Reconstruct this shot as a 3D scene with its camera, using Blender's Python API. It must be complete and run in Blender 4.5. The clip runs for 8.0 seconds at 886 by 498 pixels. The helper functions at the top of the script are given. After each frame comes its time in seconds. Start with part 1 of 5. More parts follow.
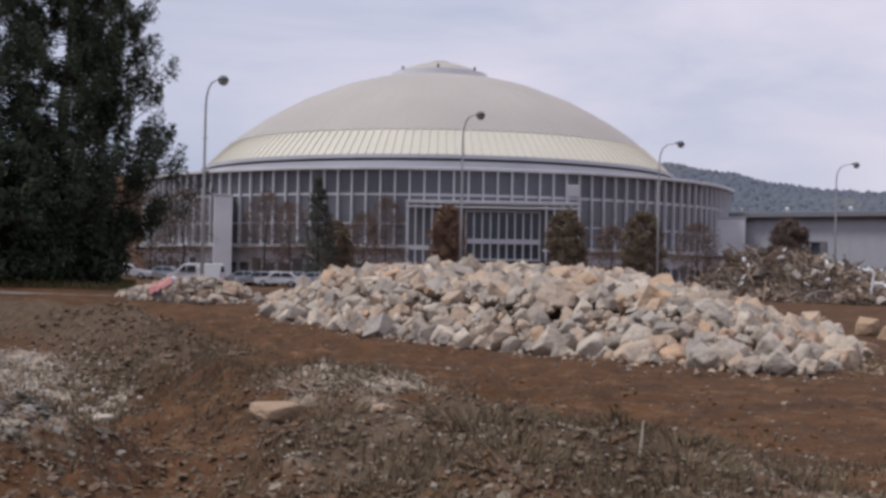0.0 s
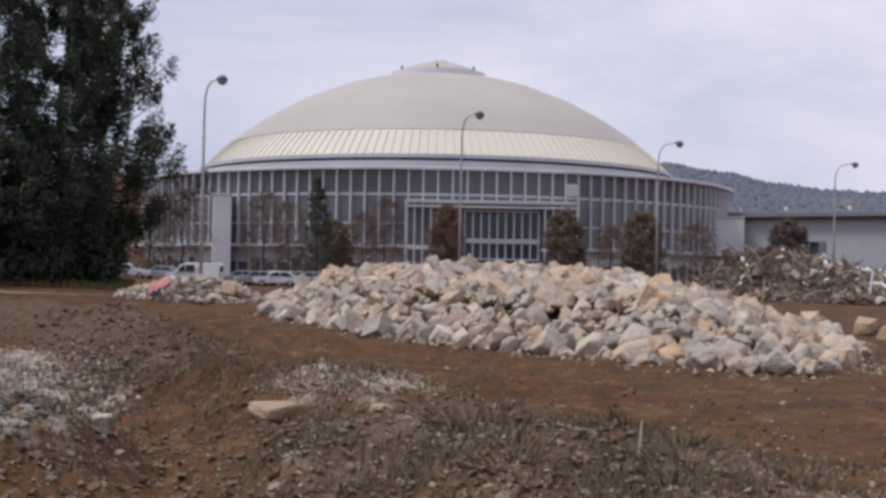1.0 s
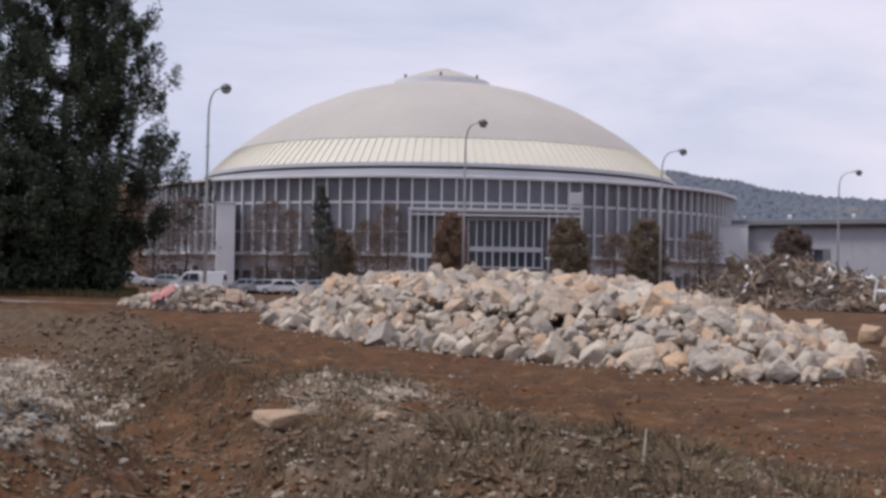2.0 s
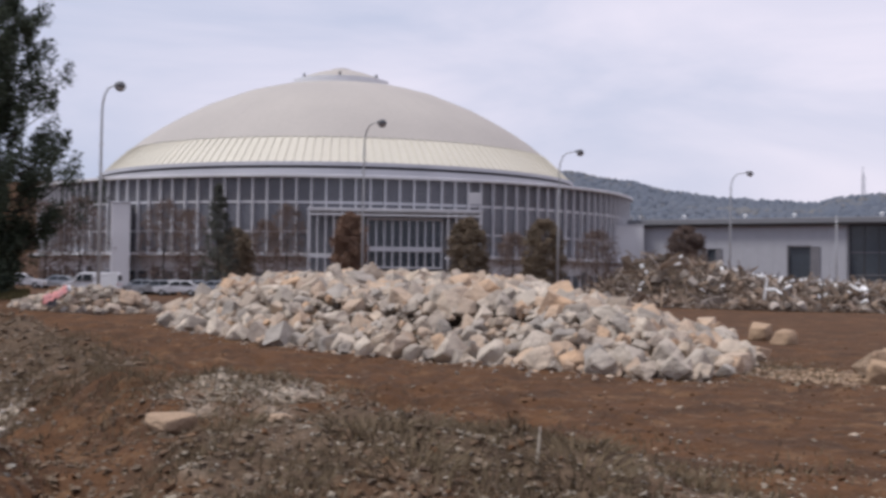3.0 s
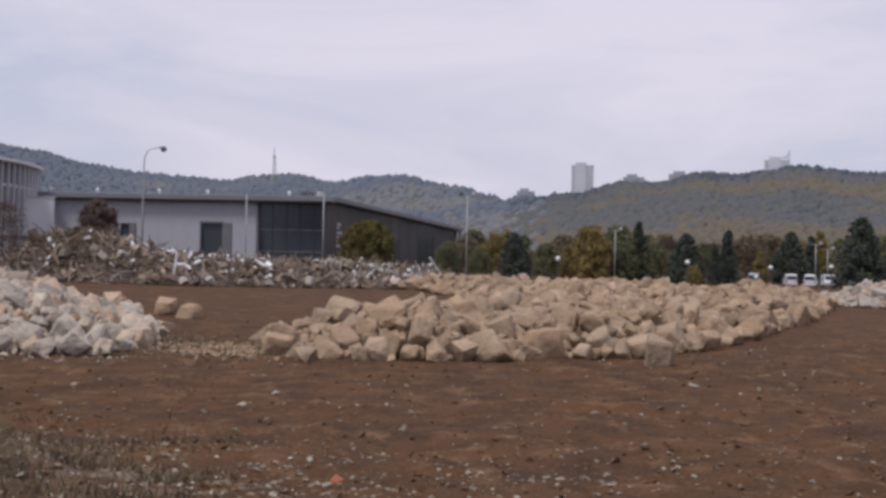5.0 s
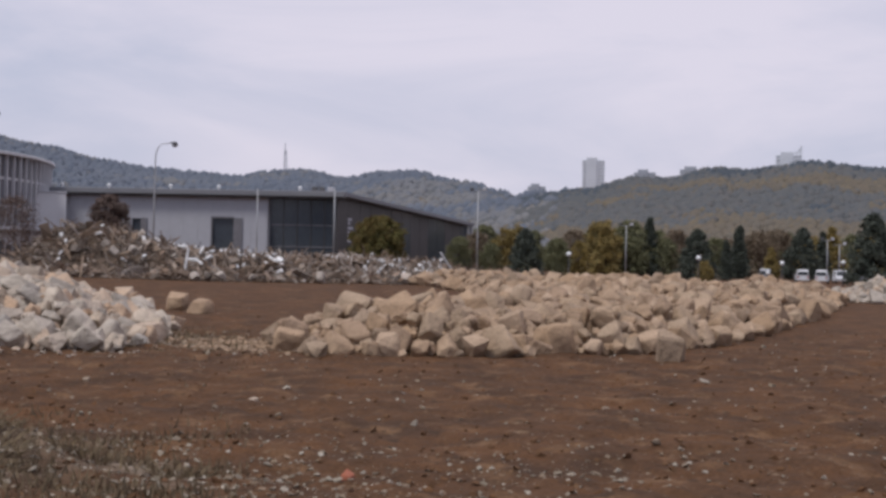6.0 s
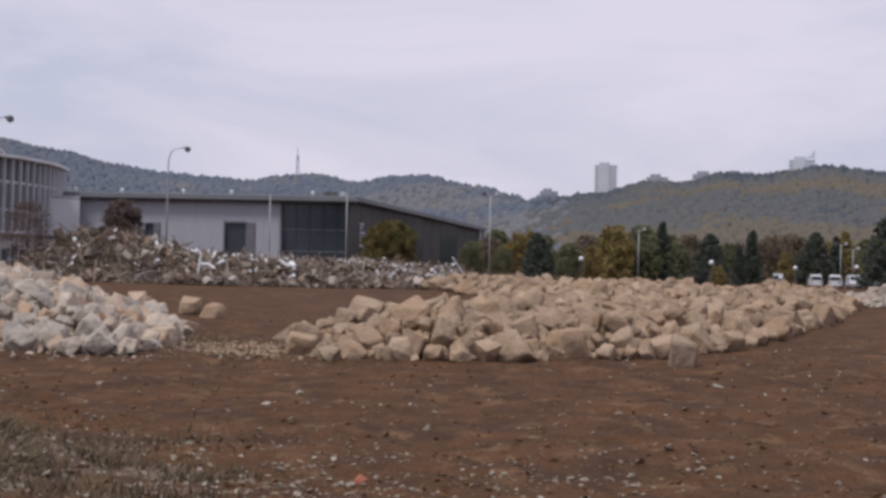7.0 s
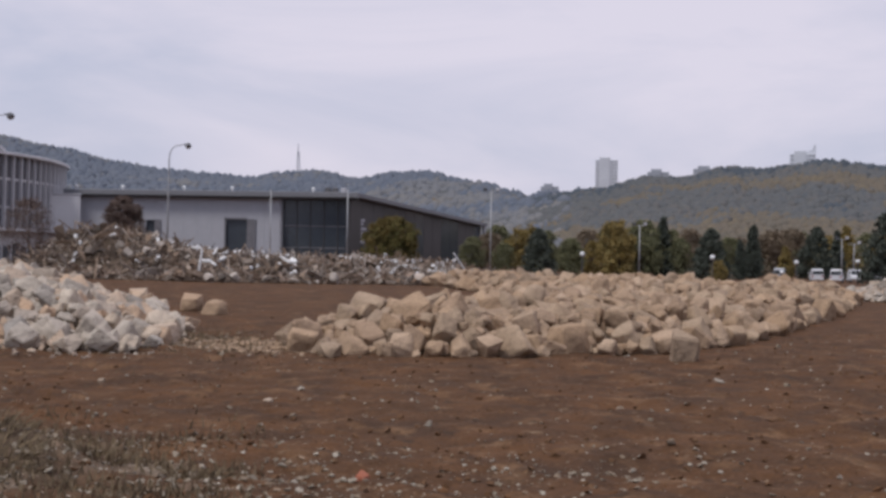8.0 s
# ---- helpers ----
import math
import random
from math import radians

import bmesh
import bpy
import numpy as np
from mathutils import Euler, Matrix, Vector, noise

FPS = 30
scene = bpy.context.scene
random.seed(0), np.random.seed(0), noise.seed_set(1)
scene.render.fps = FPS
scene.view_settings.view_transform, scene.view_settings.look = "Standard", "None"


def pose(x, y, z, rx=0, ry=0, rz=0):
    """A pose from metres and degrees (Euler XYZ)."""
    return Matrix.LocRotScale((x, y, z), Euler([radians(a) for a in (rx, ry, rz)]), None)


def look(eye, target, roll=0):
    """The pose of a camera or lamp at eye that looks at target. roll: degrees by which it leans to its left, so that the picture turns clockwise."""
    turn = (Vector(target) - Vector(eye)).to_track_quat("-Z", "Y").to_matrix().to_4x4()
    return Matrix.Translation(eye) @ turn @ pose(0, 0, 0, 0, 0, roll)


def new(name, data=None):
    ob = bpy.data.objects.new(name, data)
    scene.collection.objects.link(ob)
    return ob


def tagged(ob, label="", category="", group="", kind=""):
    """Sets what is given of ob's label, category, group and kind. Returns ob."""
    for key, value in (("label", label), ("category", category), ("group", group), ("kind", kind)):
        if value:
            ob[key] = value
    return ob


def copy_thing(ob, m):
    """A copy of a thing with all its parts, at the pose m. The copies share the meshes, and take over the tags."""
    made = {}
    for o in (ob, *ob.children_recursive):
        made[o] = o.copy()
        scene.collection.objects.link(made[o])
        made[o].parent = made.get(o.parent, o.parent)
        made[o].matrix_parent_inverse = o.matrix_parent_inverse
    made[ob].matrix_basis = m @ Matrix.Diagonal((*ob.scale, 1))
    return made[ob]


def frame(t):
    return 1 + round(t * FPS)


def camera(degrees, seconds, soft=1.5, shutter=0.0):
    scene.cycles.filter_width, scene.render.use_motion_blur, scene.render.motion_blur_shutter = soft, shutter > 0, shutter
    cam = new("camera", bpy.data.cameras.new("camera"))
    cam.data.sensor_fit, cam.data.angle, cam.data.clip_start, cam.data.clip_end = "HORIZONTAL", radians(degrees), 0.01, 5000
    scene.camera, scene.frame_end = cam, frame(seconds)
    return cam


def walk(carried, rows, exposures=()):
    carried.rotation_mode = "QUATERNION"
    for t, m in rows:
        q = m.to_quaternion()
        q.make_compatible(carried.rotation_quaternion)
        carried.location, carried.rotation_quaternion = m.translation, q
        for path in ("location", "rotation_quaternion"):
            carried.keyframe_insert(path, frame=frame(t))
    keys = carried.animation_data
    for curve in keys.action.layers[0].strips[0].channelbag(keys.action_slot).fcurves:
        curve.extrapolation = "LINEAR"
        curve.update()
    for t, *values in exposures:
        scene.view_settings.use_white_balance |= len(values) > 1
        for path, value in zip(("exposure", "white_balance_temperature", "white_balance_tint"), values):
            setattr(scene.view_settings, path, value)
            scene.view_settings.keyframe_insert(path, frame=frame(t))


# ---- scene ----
import collections

cam = camera(38.835, 8.0, soft=3.2, shutter=0.25)

# the camera is held at arm's length by someone who turns on the spot
ARM, EYE_HEIGHT = 0.744, 2.6


def held(tilt, roll, turn):
    a = radians(turn)
    return pose(-math.sin(a) * ARM, math.cos(a) * ARM, EYE_HEIGHT, 90 + tilt, 0, turn) @ pose(0, 0, 0, 0, 0, roll)


PATH = [
    (0.0, held(0.986, 0.944, 0.000)),
    (0.5, held(0.960, 0.947, 0.036)),
    (1.0, held(0.971, 0.972, -0.050)),
    (1.2, held(1.126, 0.960, 0.020)),
    (2.3, held(1.347, 0.900, 0.125)),
    (2.5, held(1.252, 0.885, 0.040)),
    (2.7, held(1.270, 0.820, -1.060)),
    (3.0, held(1.403, 0.692, -4.436)),
    (3.5, held(1.149, 0.618, -10.847)),
    (4.0, held(0.581, 1.022, -18.775)),
    (4.5, held(0.527, 1.131, -25.367)),
    (5.0, held(0.690, 1.182, -30.637)),
    (5.2, held(0.535, 1.190, -30.640)),
    (6.3, held(0.495, 1.260, -29.940)),
    (6.5, held(0.523, 1.269, -29.825)),
    (7.0, held(0.668, 1.246, -29.594)),
    (7.5, held(0.605, 1.145, -29.485)),
    (8.0, held(0.474, 1.035, -29.553)),
]
walk(cam, PATH, [(0.0, 0.02), (1.0, 0.14), (2.5, 0.2), (3.5, 0.17), (4.5, -0.02), (8.0, -0.04)])

# ---- world, sun ----
world = bpy.data.worlds.new("overcast_sky")
scene.world = world
world.use_nodes = True
wn, wl = world.node_tree.nodes, world.node_tree.links
bg = wn["Background"]
sky = wn.new("ShaderNodeTexSky")
sky.sky_type, sky.sun_disc = "NISHITA", False
SUN_EL, SUN_AZ = radians(60), radians(258)
sky.sun_elevation, sky.sun_rotation = SUN_EL, SUN_AZ
sky.air_density, sky.dust_density = 1.0, 3.0
wtc = wn.new("ShaderNodeTexCoord")
wmap = wn.new("ShaderNodeMapping")
wmap.inputs["Scale"].default_value = (1.0, 1.0, 3.6)
wmap.inputs["Rotation"].default_value = (0.0, radians(9), 0.0)
cloud = wn.new("ShaderNodeTexNoise")
cloud.inputs["Scale"].default_value, cloud.inputs["Detail"].default_value = 3.1, 6.0
cloud.inputs["Roughness"].default_value, cloud.inputs["Distortion"].default_value = 0.56, 0.5
ramp = wn.new("ShaderNodeValToRGB")
ramp.color_ramp.elements[0].position, ramp.color_ramp.elements[0].color = 0.2, (5.15, 5.6, 7.3, 1)
ramp.color_ramp.elements[1].position, ramp.color_ramp.elements[1].color = 0.9, (8.2, 7.75, 9.05, 1)
wmix = wn.new("ShaderNodeMix")
wmix.data_type = "RGBA"
wmix.inputs["Factor"].default_value = 0.9
wl.new(wtc.outputs["Generated"], wmap.inputs["Vector"])
wl.new(wmap.outputs["Vector"], cloud.inputs["Vector"])
lift = wn.new("ShaderNodeVectorMath")
lift.operation = "DOT_PRODUCT"
lift.inputs[1].default_value = (0.62, 0.35, 0.75)
lsum = wn.new("ShaderNodeMath")
lsum.operation = "MULTIPLY_ADD"
lsum.inputs[1].default_value = 0.95
wl.new(wtc.outputs["Generated"], lift.inputs[0])
wl.new(lift.outputs["Value"], lsum.inputs[0])
half = wn.new("ShaderNodeMath")
half.operation = "MULTIPLY_ADD"
half.inputs[1].default_value, half.inputs[2].default_value = 1.45, -0.69
wl.new(cloud.outputs["Fac"], half.inputs[0])
wl.new(half.outputs[0], lsum.inputs[2])
wl.new(lsum.outputs[0], ramp.inputs["Fac"])
wl.new(sky.outputs["Color"], wmix.inputs["A"])
wl.new(ramp.outputs["Color"], wmix.inputs["B"])
wl.new(wmix.outputs["Result"], bg.inputs["Color"])
bg.inputs["Strength"].default_value = 0.096

sun = new("sun", bpy.data.lights.new("sun", "SUN"))
sun.data.energy, sun.data.angle, sun.data.color = 2.0, radians(14), (1.0, 0.97, 0.94)
sun.matrix_world = look((0, 0, 0), (math.sin(SUN_AZ) * -math.cos(SUN_EL), -math.cos(SUN_AZ) * math.cos(SUN_EL), -math.sin(SUN_EL)))


# ---- materials ----
def mat(name, c1, c2=None, scale=1.0, rough=0.8, metal=0.0, bump=0.0, bump_scale=8.0, each=None, attr=None, c3=None, spec=0.4, deep=0.05, speckle=0.18, patches=(), dry=None):
    """Two tones mixed by a coarse and a fine noise; each: tones picked piece by piece; attr: a mask that mixes in c3."""
    m = bpy.data.materials.new(name)
    m.use_nodes = True
    n, l = m.node_tree.nodes, m.node_tree.links
    b = n["Principled BSDF"]
    b.inputs["Roughness"].default_value, b.inputs["Metallic"].default_value = rough, metal
    b.inputs["Specular IOR Level"].default_value = spec
    c2 = c2 or tuple(v * 0.8 for v in c1)
    tc = n.new("ShaderNodeTexCoord")

    def noise_at(s, detail=5.0):
        t = n.new("ShaderNodeTexNoise")
        t.inputs["Scale"].default_value, t.inputs["Detail"].default_value = s, detail
        l.new(tc.outputs["Object"], t.inputs["Vector"])
        return t.outputs["Fac"]

    def mix(fac, a, bb):
        x = n.new("ShaderNodeMix")
        x.data_type = "RGBA"
        if isinstance(fac, float):
            x.inputs["Factor"].default_value = fac
        else:
            l.new(fac, x.inputs["Factor"])
        for key, v in (("A", a), ("B", bb)):
            if isinstance(v, tuple):
                x.inputs[key].default_value = (*v, 1)
            else:
                l.new(v, x.inputs[key])
        return x.outputs["Result"]

    def sharpen(v, lo, hi):
        r = n.new("ShaderNodeMapRange")
        r.inputs["From Min"].default_value, r.inputs["From Max"].default_value = lo, hi
        l.new(v, r.inputs["Value"])
        return r.outputs["Result"]

    col = mix(sharpen(noise_at(scale), 0.35, 0.65), c1, c2)
    if each:
        oi, ge = n.new("ShaderNodeObjectInfo"), n.new("ShaderNodeNewGeometry")
        add = n.new("ShaderNodeMath")
        add.operation = "ADD"
        l.new(oi.outputs["Random"], add.inputs[0])
        l.new(ge.outputs["Random Per Island"], add.inputs[1])
        fr = n.new("ShaderNodeMath")
        fr.operation = "FRACT"
        l.new(add.outputs[0], fr.inputs[0])
        r = n.new("ShaderNodeValToRGB")
        r.color_ramp.interpolation = "LINEAR"
        while len(r.color_ramp.elements) < len(each):
            r.color_ramp.elements.new(0.5)
        for i, c in enumerate(each):
            r.color_ramp.elements[i].position, r.color_ramp.elements[i].color = i / (len(each) - 1), (*c, 1)
        l.new(fr.outputs[0], r.inputs["Fac"])
        col = mix(sharpen(noise_at(scale), 0.2, 1.1), r.outputs["Color"], col)
    if attr:
        a = n.new("ShaderNodeAttribute")
        a.attribute_name = attr
        edge = n.new("ShaderNodeMath")
        edge.operation = "ADD"
        l.new(a.outputs["Fac"], edge.inputs[0])
        l.new(sharpen(noise_at(scale * 1.7), 0.0, 1.0), edge.inputs[1])
        gravel = mix(sharpen(noise_at(6.0, 3.0), 0.38, 0.62), c3, tuple(v * 0.55 for v in c3))
        col = mix(sharpen(edge.outputs[0], 0.78, 1.15), col, gravel)
    for c, s, lo, hi in patches:
        col = mix(sharpen(noise_at(s, 7.0), lo, hi), col, c)
    if dry:
        a = n.new("ShaderNodeAttribute")
        a.attribute_name = "withered"
        edge = n.new("ShaderNodeMath")
        edge.operation = "ADD"
        l.new(a.outputs["Fac"], edge.inputs[0])
        l.new(noise_at(1.3, 6.0), edge.inputs[1])
        col = mix(sharpen(edge.outputs[0], 0.72, 1.2), col, mix(sharpen(noise_at(3.0), 0.35, 0.65), dry, tuple(v * 0.6 for v in dry)))
    fine = mix(sharpen(noise_at(scale * 23), 0.3, 0.7), (1 - speckle,) * 3, (1 + speckle * 0.7,) * 3)
    mul = n.new("ShaderNodeMix")
    mul.data_type, mul.blend_type = "RGBA", "MULTIPLY"
    mul.inputs["Factor"].default_value = 1.0
    l.new(col, mul.inputs["A"])
    l.new(fine, mul.inputs["B"])
    l.new(mul.outputs["Result"], b.inputs["Base Color"])
    if bump:
        bn = n.new("ShaderNodeBump")
        bn.inputs["Strength"].default_value, bn.inputs["Distance"].default_value = bump, deep
        l.new(noise_at(bump_scale, 8.0), bn.inputs["Height"])
        l.new(bn.outputs["Normal"], b.inputs["Normal"])
    return m


SOIL = mat("brown_soil", (0.119, 0.058, 0.027), (0.068, 0.037, 0.021), 0.7, 0.95, bump=1.0, bump_scale=3.5, deep=0.12, speckle=0.3, attr="gravel", c3=(0.452, 0.376, 0.299), spec=0.15,
           patches=[((0.180, 0.102, 0.054), 1.1, 0.56, 0.72), ((0.060, 0.036, 0.022), 2.3, 0.58, 0.7), ((0.219, 0.151, 0.097), 4.3, 0.62, 0.74)], dry=(0.136, 0.094, 0.063))
RUBBLE = mat("broken_concrete", (0.464, 0.394, 0.324), (0.252, 0.221, 0.194), 1.6, 0.92, bump=1.0, bump_scale=3.2, spec=0.2, deep=0.16, speckle=0.28,
             each=[(0.605, 0.483, 0.363), (0.302, 0.276, 0.247), (0.625, 0.394, 0.233), (0.464, 0.404, 0.344), (0.706, 0.601, 0.484), (0.323, 0.291, 0.256), (0.585, 0.413, 0.281), (0.403, 0.370, 0.334), (0.665, 0.522, 0.387)])
PALE = mat("pale_sandstone", (0.367, 0.243, 0.148), (0.192, 0.129, 0.082), 1.2, 0.93, bump=1.0, bump_scale=3.0, spec=0.2, deep=0.15, speckle=0.28,
           each=[(0.488, 0.346, 0.229), (0.342, 0.241, 0.166), (0.520, 0.386, 0.278), (0.406, 0.278, 0.178), (0.447, 0.339, 0.241), (0.308, 0.233, 0.173)])
# earth brown kept dark, to deepen the shade between blocks
CORE = mat("rubble_core_gap_shade", (0.12, 0.088, 0.064), (0.075, 0.056, 0.044), 2.0, 0.95, bump=0.8, bump_scale=6, spec=0.1)
SCRAP = mat("mixed_scrap", (0.213, 0.152, 0.108), (0.112, 0.085, 0.066), 1.2, 0.7, bump=0.4, bump_scale=7,
            each=[(0.125, 0.088, 0.062), (0.275, 0.177, 0.114), (0.688, 0.610, 0.540), (0.088, 0.068, 0.055), (0.375, 0.268, 0.186), (0.188, 0.116, 0.074), (0.062, 0.052, 0.046), (0.475, 0.378, 0.300)])
SCRAP_WHITE = mat("scrap_white_sheet", (0.82, 0.81, 0.80), (0.7, 0.69, 0.68), 1.0, 0.5, bump=0.2)
DOME_TOP = mat("dome_beige_membrane", (0.454, 0.418, 0.380), (0.415, 0.382, 0.351), 0.06, 0.75, bump=0.1, bump_scale=0.6, speckle=0.04)
DOME_BAND = mat("dome_cream_sheet", (0.66, 0.62, 0.52), (0.60, 0.56, 0.47), 0.08, 0.6, speckle=0.04)
WHITE = mat("white_painted_steel", (0.588, 0.580, 0.596), (0.521, 0.512, 0.529), 0.3, 0.55, speckle=0.04)
FASCIA = mat("grey_white_fascia", (0.484, 0.476, 0.499), (0.431, 0.423, 0.446), 0.12, 0.6, speckle=0.04)
PLINTH = mat("white_render", (0.726, 0.715, 0.726), (0.616, 0.605, 0.616), 0.15, 0.85, bump=0.2, speckle=0.04)
# dark grey for shade in the dome's gap; also dark vents and roof units
SHADOW_GAP = mat("gap_shade_and_dark_fittings", (0.13, 0.125, 0.13), None, 0.3, 0.8)
GLASS = mat("tinted_glazing", (0.162, 0.162, 0.181), (0.105, 0.105, 0.116), 0.12, 0.22, spec=0.6)
# sky reflection is put into the base colour of the dark panes
GLASS_DARK = mat("dark_glazing", (0.051, 0.061, 0.075), (0.085, 0.093, 0.102), 0.10, 0.15, spec=0.6)
HALL_WALL = mat("lilac_grey_cladding", (0.434, 0.433, 0.464), (0.417, 0.415, 0.447), 0.05, 0.65, speckle=0.04)
HALL_ROOF = mat("grey_sheet_roof", (0.20, 0.19, 0.205), (0.16, 0.155, 0.165), 0.08, 0.6)
# side cladding and inner wall; also the painted shade under the roof edge
HALL_DARK = mat("dark_brown_cladding_and_shade", (0.075, 0.068, 0.068), (0.055, 0.05, 0.05), 0.12, 0.5)
GALV = mat("galvanised_steel", (0.442, 0.442, 0.451), (0.357, 0.357, 0.365), 0.8, 0.5, metal=0.25)
LAMP_DARK = mat("lamp_housing", (0.06, 0.06, 0.065), (0.11, 0.11, 0.12), 3.0, 0.4)
LAMP_BOWL = mat("lamp_bowl", (0.35, 0.35, 0.36), (0.28, 0.28, 0.29), 3.0, 0.25)
BARK = mat("pine_bark", (0.055, 0.042, 0.034), (0.03, 0.024, 0.02), 3.0, 0.95, bump=0.8, bump_scale=9)
PINE = mat("dark_pine_needles", (0.056, 0.071, 0.047), (0.041, 0.053, 0.038), 0.3, 0.8, each=[(0.053, 0.067, 0.046), (0.073, 0.086, 0.054), (0.041, 0.052, 0.039)], spec=0.12)
RUST = mat("rusty_autumn_leaves", (0.27, 0.165, 0.115), (0.21, 0.135, 0.10), 0.3, 0.85, each=[(0.27, 0.16, 0.11), (0.21, 0.135, 0.098), (0.24, 0.16, 0.115)], spec=0.15)
OLIVE = mat("olive_autumn_leaves", (0.23, 0.175, 0.12), (0.18, 0.145, 0.105), 0.3, 0.85, each=[(0.23, 0.17, 0.115), (0.175, 0.14, 0.10), (0.21, 0.15, 0.105)], spec=0.15)
TWIG = mat("bare_twigs", (0.20, 0.14, 0.115), (0.15, 0.115, 0.10), 0.5, 0.9, spec=0.15)
GREEN = mat("green_leaves", (0.165, 0.171, 0.094), (0.120, 0.132, 0.081), 0.3, 0.85, each=[(0.165, 0.171, 0.094), (0.213, 0.194, 0.097), (0.120, 0.132, 0.081)], spec=0.15)
YEW = mat("yew_leaves_turning_rusty", (0.135, 0.135, 0.050), (0.20, 0.125, 0.048), 0.35, 0.85, each=[(0.110, 0.120, 0.045), (0.150, 0.140, 0.052), (0.195, 0.115, 0.042)], spec=0.15)
YELLOW = mat("yellowing_leaves", (0.364, 0.263, 0.103), (0.254, 0.200, 0.093), 0.3, 0.85, each=[(0.328, 0.218, 0.066), (0.237, 0.183, 0.066), (0.183, 0.160, 0.067)], spec=0.15)
DULL_FIR = mat("dull_fir_needles", (0.105, 0.108, 0.092), (0.082, 0.085, 0.076), 0.3, 0.85, each=[(0.095, 0.10, 0.085), (0.118, 0.112, 0.092)], spec=0.12)
FIR = mat("dark_fir_needles", (0.083, 0.095, 0.075), (0.063, 0.075, 0.063), 0.3, 0.85, each=[(0.078, 0.090, 0.075), (0.102, 0.111, 0.087)], spec=0.12)
# hill woods: pale blue-grey put into the leaf colours stands in for haze
FOREST_FAR = mat("far_ridge_woods_hazed", (0.138, 0.155, 0.190), (0.114, 0.132, 0.167), 0.01, 0.95, each=[(0.128, 0.145, 0.180), (0.146, 0.157, 0.180), (0.119, 0.137, 0.170)], spec=0.0, speckle=0.06)
FOREST_FAR_AUTUMN = mat("far_ridge_autumn_hazed", (0.175, 0.176, 0.180), (0.148, 0.156, 0.174), 0.01, 0.95, each=[(0.175, 0.174, 0.177), (0.154, 0.160, 0.176), (0.190, 0.181, 0.171)], spec=0.0, speckle=0.06)
FOREST_FIR = mat("hillside_conifers_hazed", (0.087, 0.100, 0.117), (0.074, 0.087, 0.103), 0.01, 0.95, each=[(0.081, 0.095, 0.111), (0.093, 0.105, 0.118), (0.072, 0.085, 0.102)], spec=0.0, speckle=0.06)
FOREST = mat("hillside_autumn_hazed", (0.129, 0.127, 0.122), (0.101, 0.110, 0.118), 0.007, 0.95, each=[(0.111, 0.116, 0.122), (0.127, 0.125, 0.120), (0.103, 0.111, 0.121), (0.136, 0.125, 0.117)], spec=0.0, speckle=0.06)
FOREST_RUST = mat("hillside_russet_hazed", (0.156, 0.130, 0.102), (0.129, 0.117, 0.102), 0.007, 0.95, each=[(0.153, 0.127, 0.099), (0.131, 0.119, 0.102), (0.169, 0.139, 0.097)], spec=0.0, speckle=0.06)
GRASS = mat("rough_grass", (0.15, 0.12, 0.055), (0.11, 0.095, 0.048), 0.6, 0.95, each=[(0.14, 0.12, 0.055), (0.17, 0.135, 0.065), (0.11, 0.10, 0.05)], spec=0.1)
STRAW = mat("dry_weeds", (0.216, 0.160, 0.098), (0.127, 0.096, 0.063), 2.0, 0.95, each=[(0.254, 0.190, 0.115), (0.139, 0.104, 0.069), (0.190, 0.142, 0.092), (0.095, 0.074, 0.052)], spec=0.1)
STONES = mat("loose_gravel", (0.306, 0.258, 0.192), (0.218, 0.183, 0.140), 2.0, 0.9, each=[(0.336, 0.295, 0.238), (0.198, 0.161, 0.114), (0.494, 0.446, 0.374), (0.237, 0.169, 0.110), (0.178, 0.155, 0.124), (0.286, 0.188, 0.119), (0.396, 0.357, 0.302)], spec=0.2)
CLOD = mat("earth_clods", (0.175, 0.122, 0.084), (0.125, 0.091, 0.066), 1.5, 0.95, bump=0.6, each=[(0.188, 0.122, 0.078), (0.138, 0.104, 0.074), (0.237, 0.183, 0.132), (0.163, 0.134, 0.106), (0.200, 0.110, 0.060)], spec=0.1)
CRUMB = mat("soil_crumbs", (0.153, 0.079, 0.039), (0.099, 0.055, 0.031), 1.5, 0.95, each=[(0.164, 0.084, 0.042), (0.093, 0.052, 0.029), (0.131, 0.071, 0.039), (0.207, 0.126, 0.073)], spec=0.1)
PIT_STONE = mat("whitish_gravel", (0.424, 0.371, 0.318), (0.329, 0.286, 0.249), 2.0, 0.9, each=[(0.498, 0.456, 0.413), (0.403, 0.360, 0.318), (0.594, 0.551, 0.509), (0.307, 0.276, 0.244), (0.445, 0.360, 0.297)], spec=0.2)
GREY_STONE = mat("dark_grey_stone", (0.196, 0.182, 0.160), (0.127, 0.119, 0.103), 2.0, 0.92, bump=0.6, each=[(0.172, 0.163, 0.144), (0.115, 0.108, 0.095), (0.276, 0.259, 0.227), (0.149, 0.132, 0.108), (0.391, 0.363, 0.319)], spec=0.2)
BRICK = mat("red_brick", (0.34, 0.11, 0.06), (0.28, 0.10, 0.06), 4.0, 0.9, bump=0.4)
PINK = mat("faded_pink_sheeting", (0.62, 0.24, 0.22), (0.55, 0.30, 0.30), 2.0, 0.6, bump=0.3)
WHITE_PLASTIC = mat("white_plastic", (0.74, 0.74, 0.75), (0.66, 0.66, 0.67), 1.5, 0.5)
ASPHALT = mat("grey_asphalt", (0.20, 0.17, 0.15), (0.15, 0.13, 0.115), 0.4, 0.9, bump=0.2)
# far blocks and mast: their pale blue-grey has haze put into it
TOWER = mat("pale_tower_block", (0.68, 0.69, 0.73), (0.62, 0.63, 0.67), 0.05, 0.7)
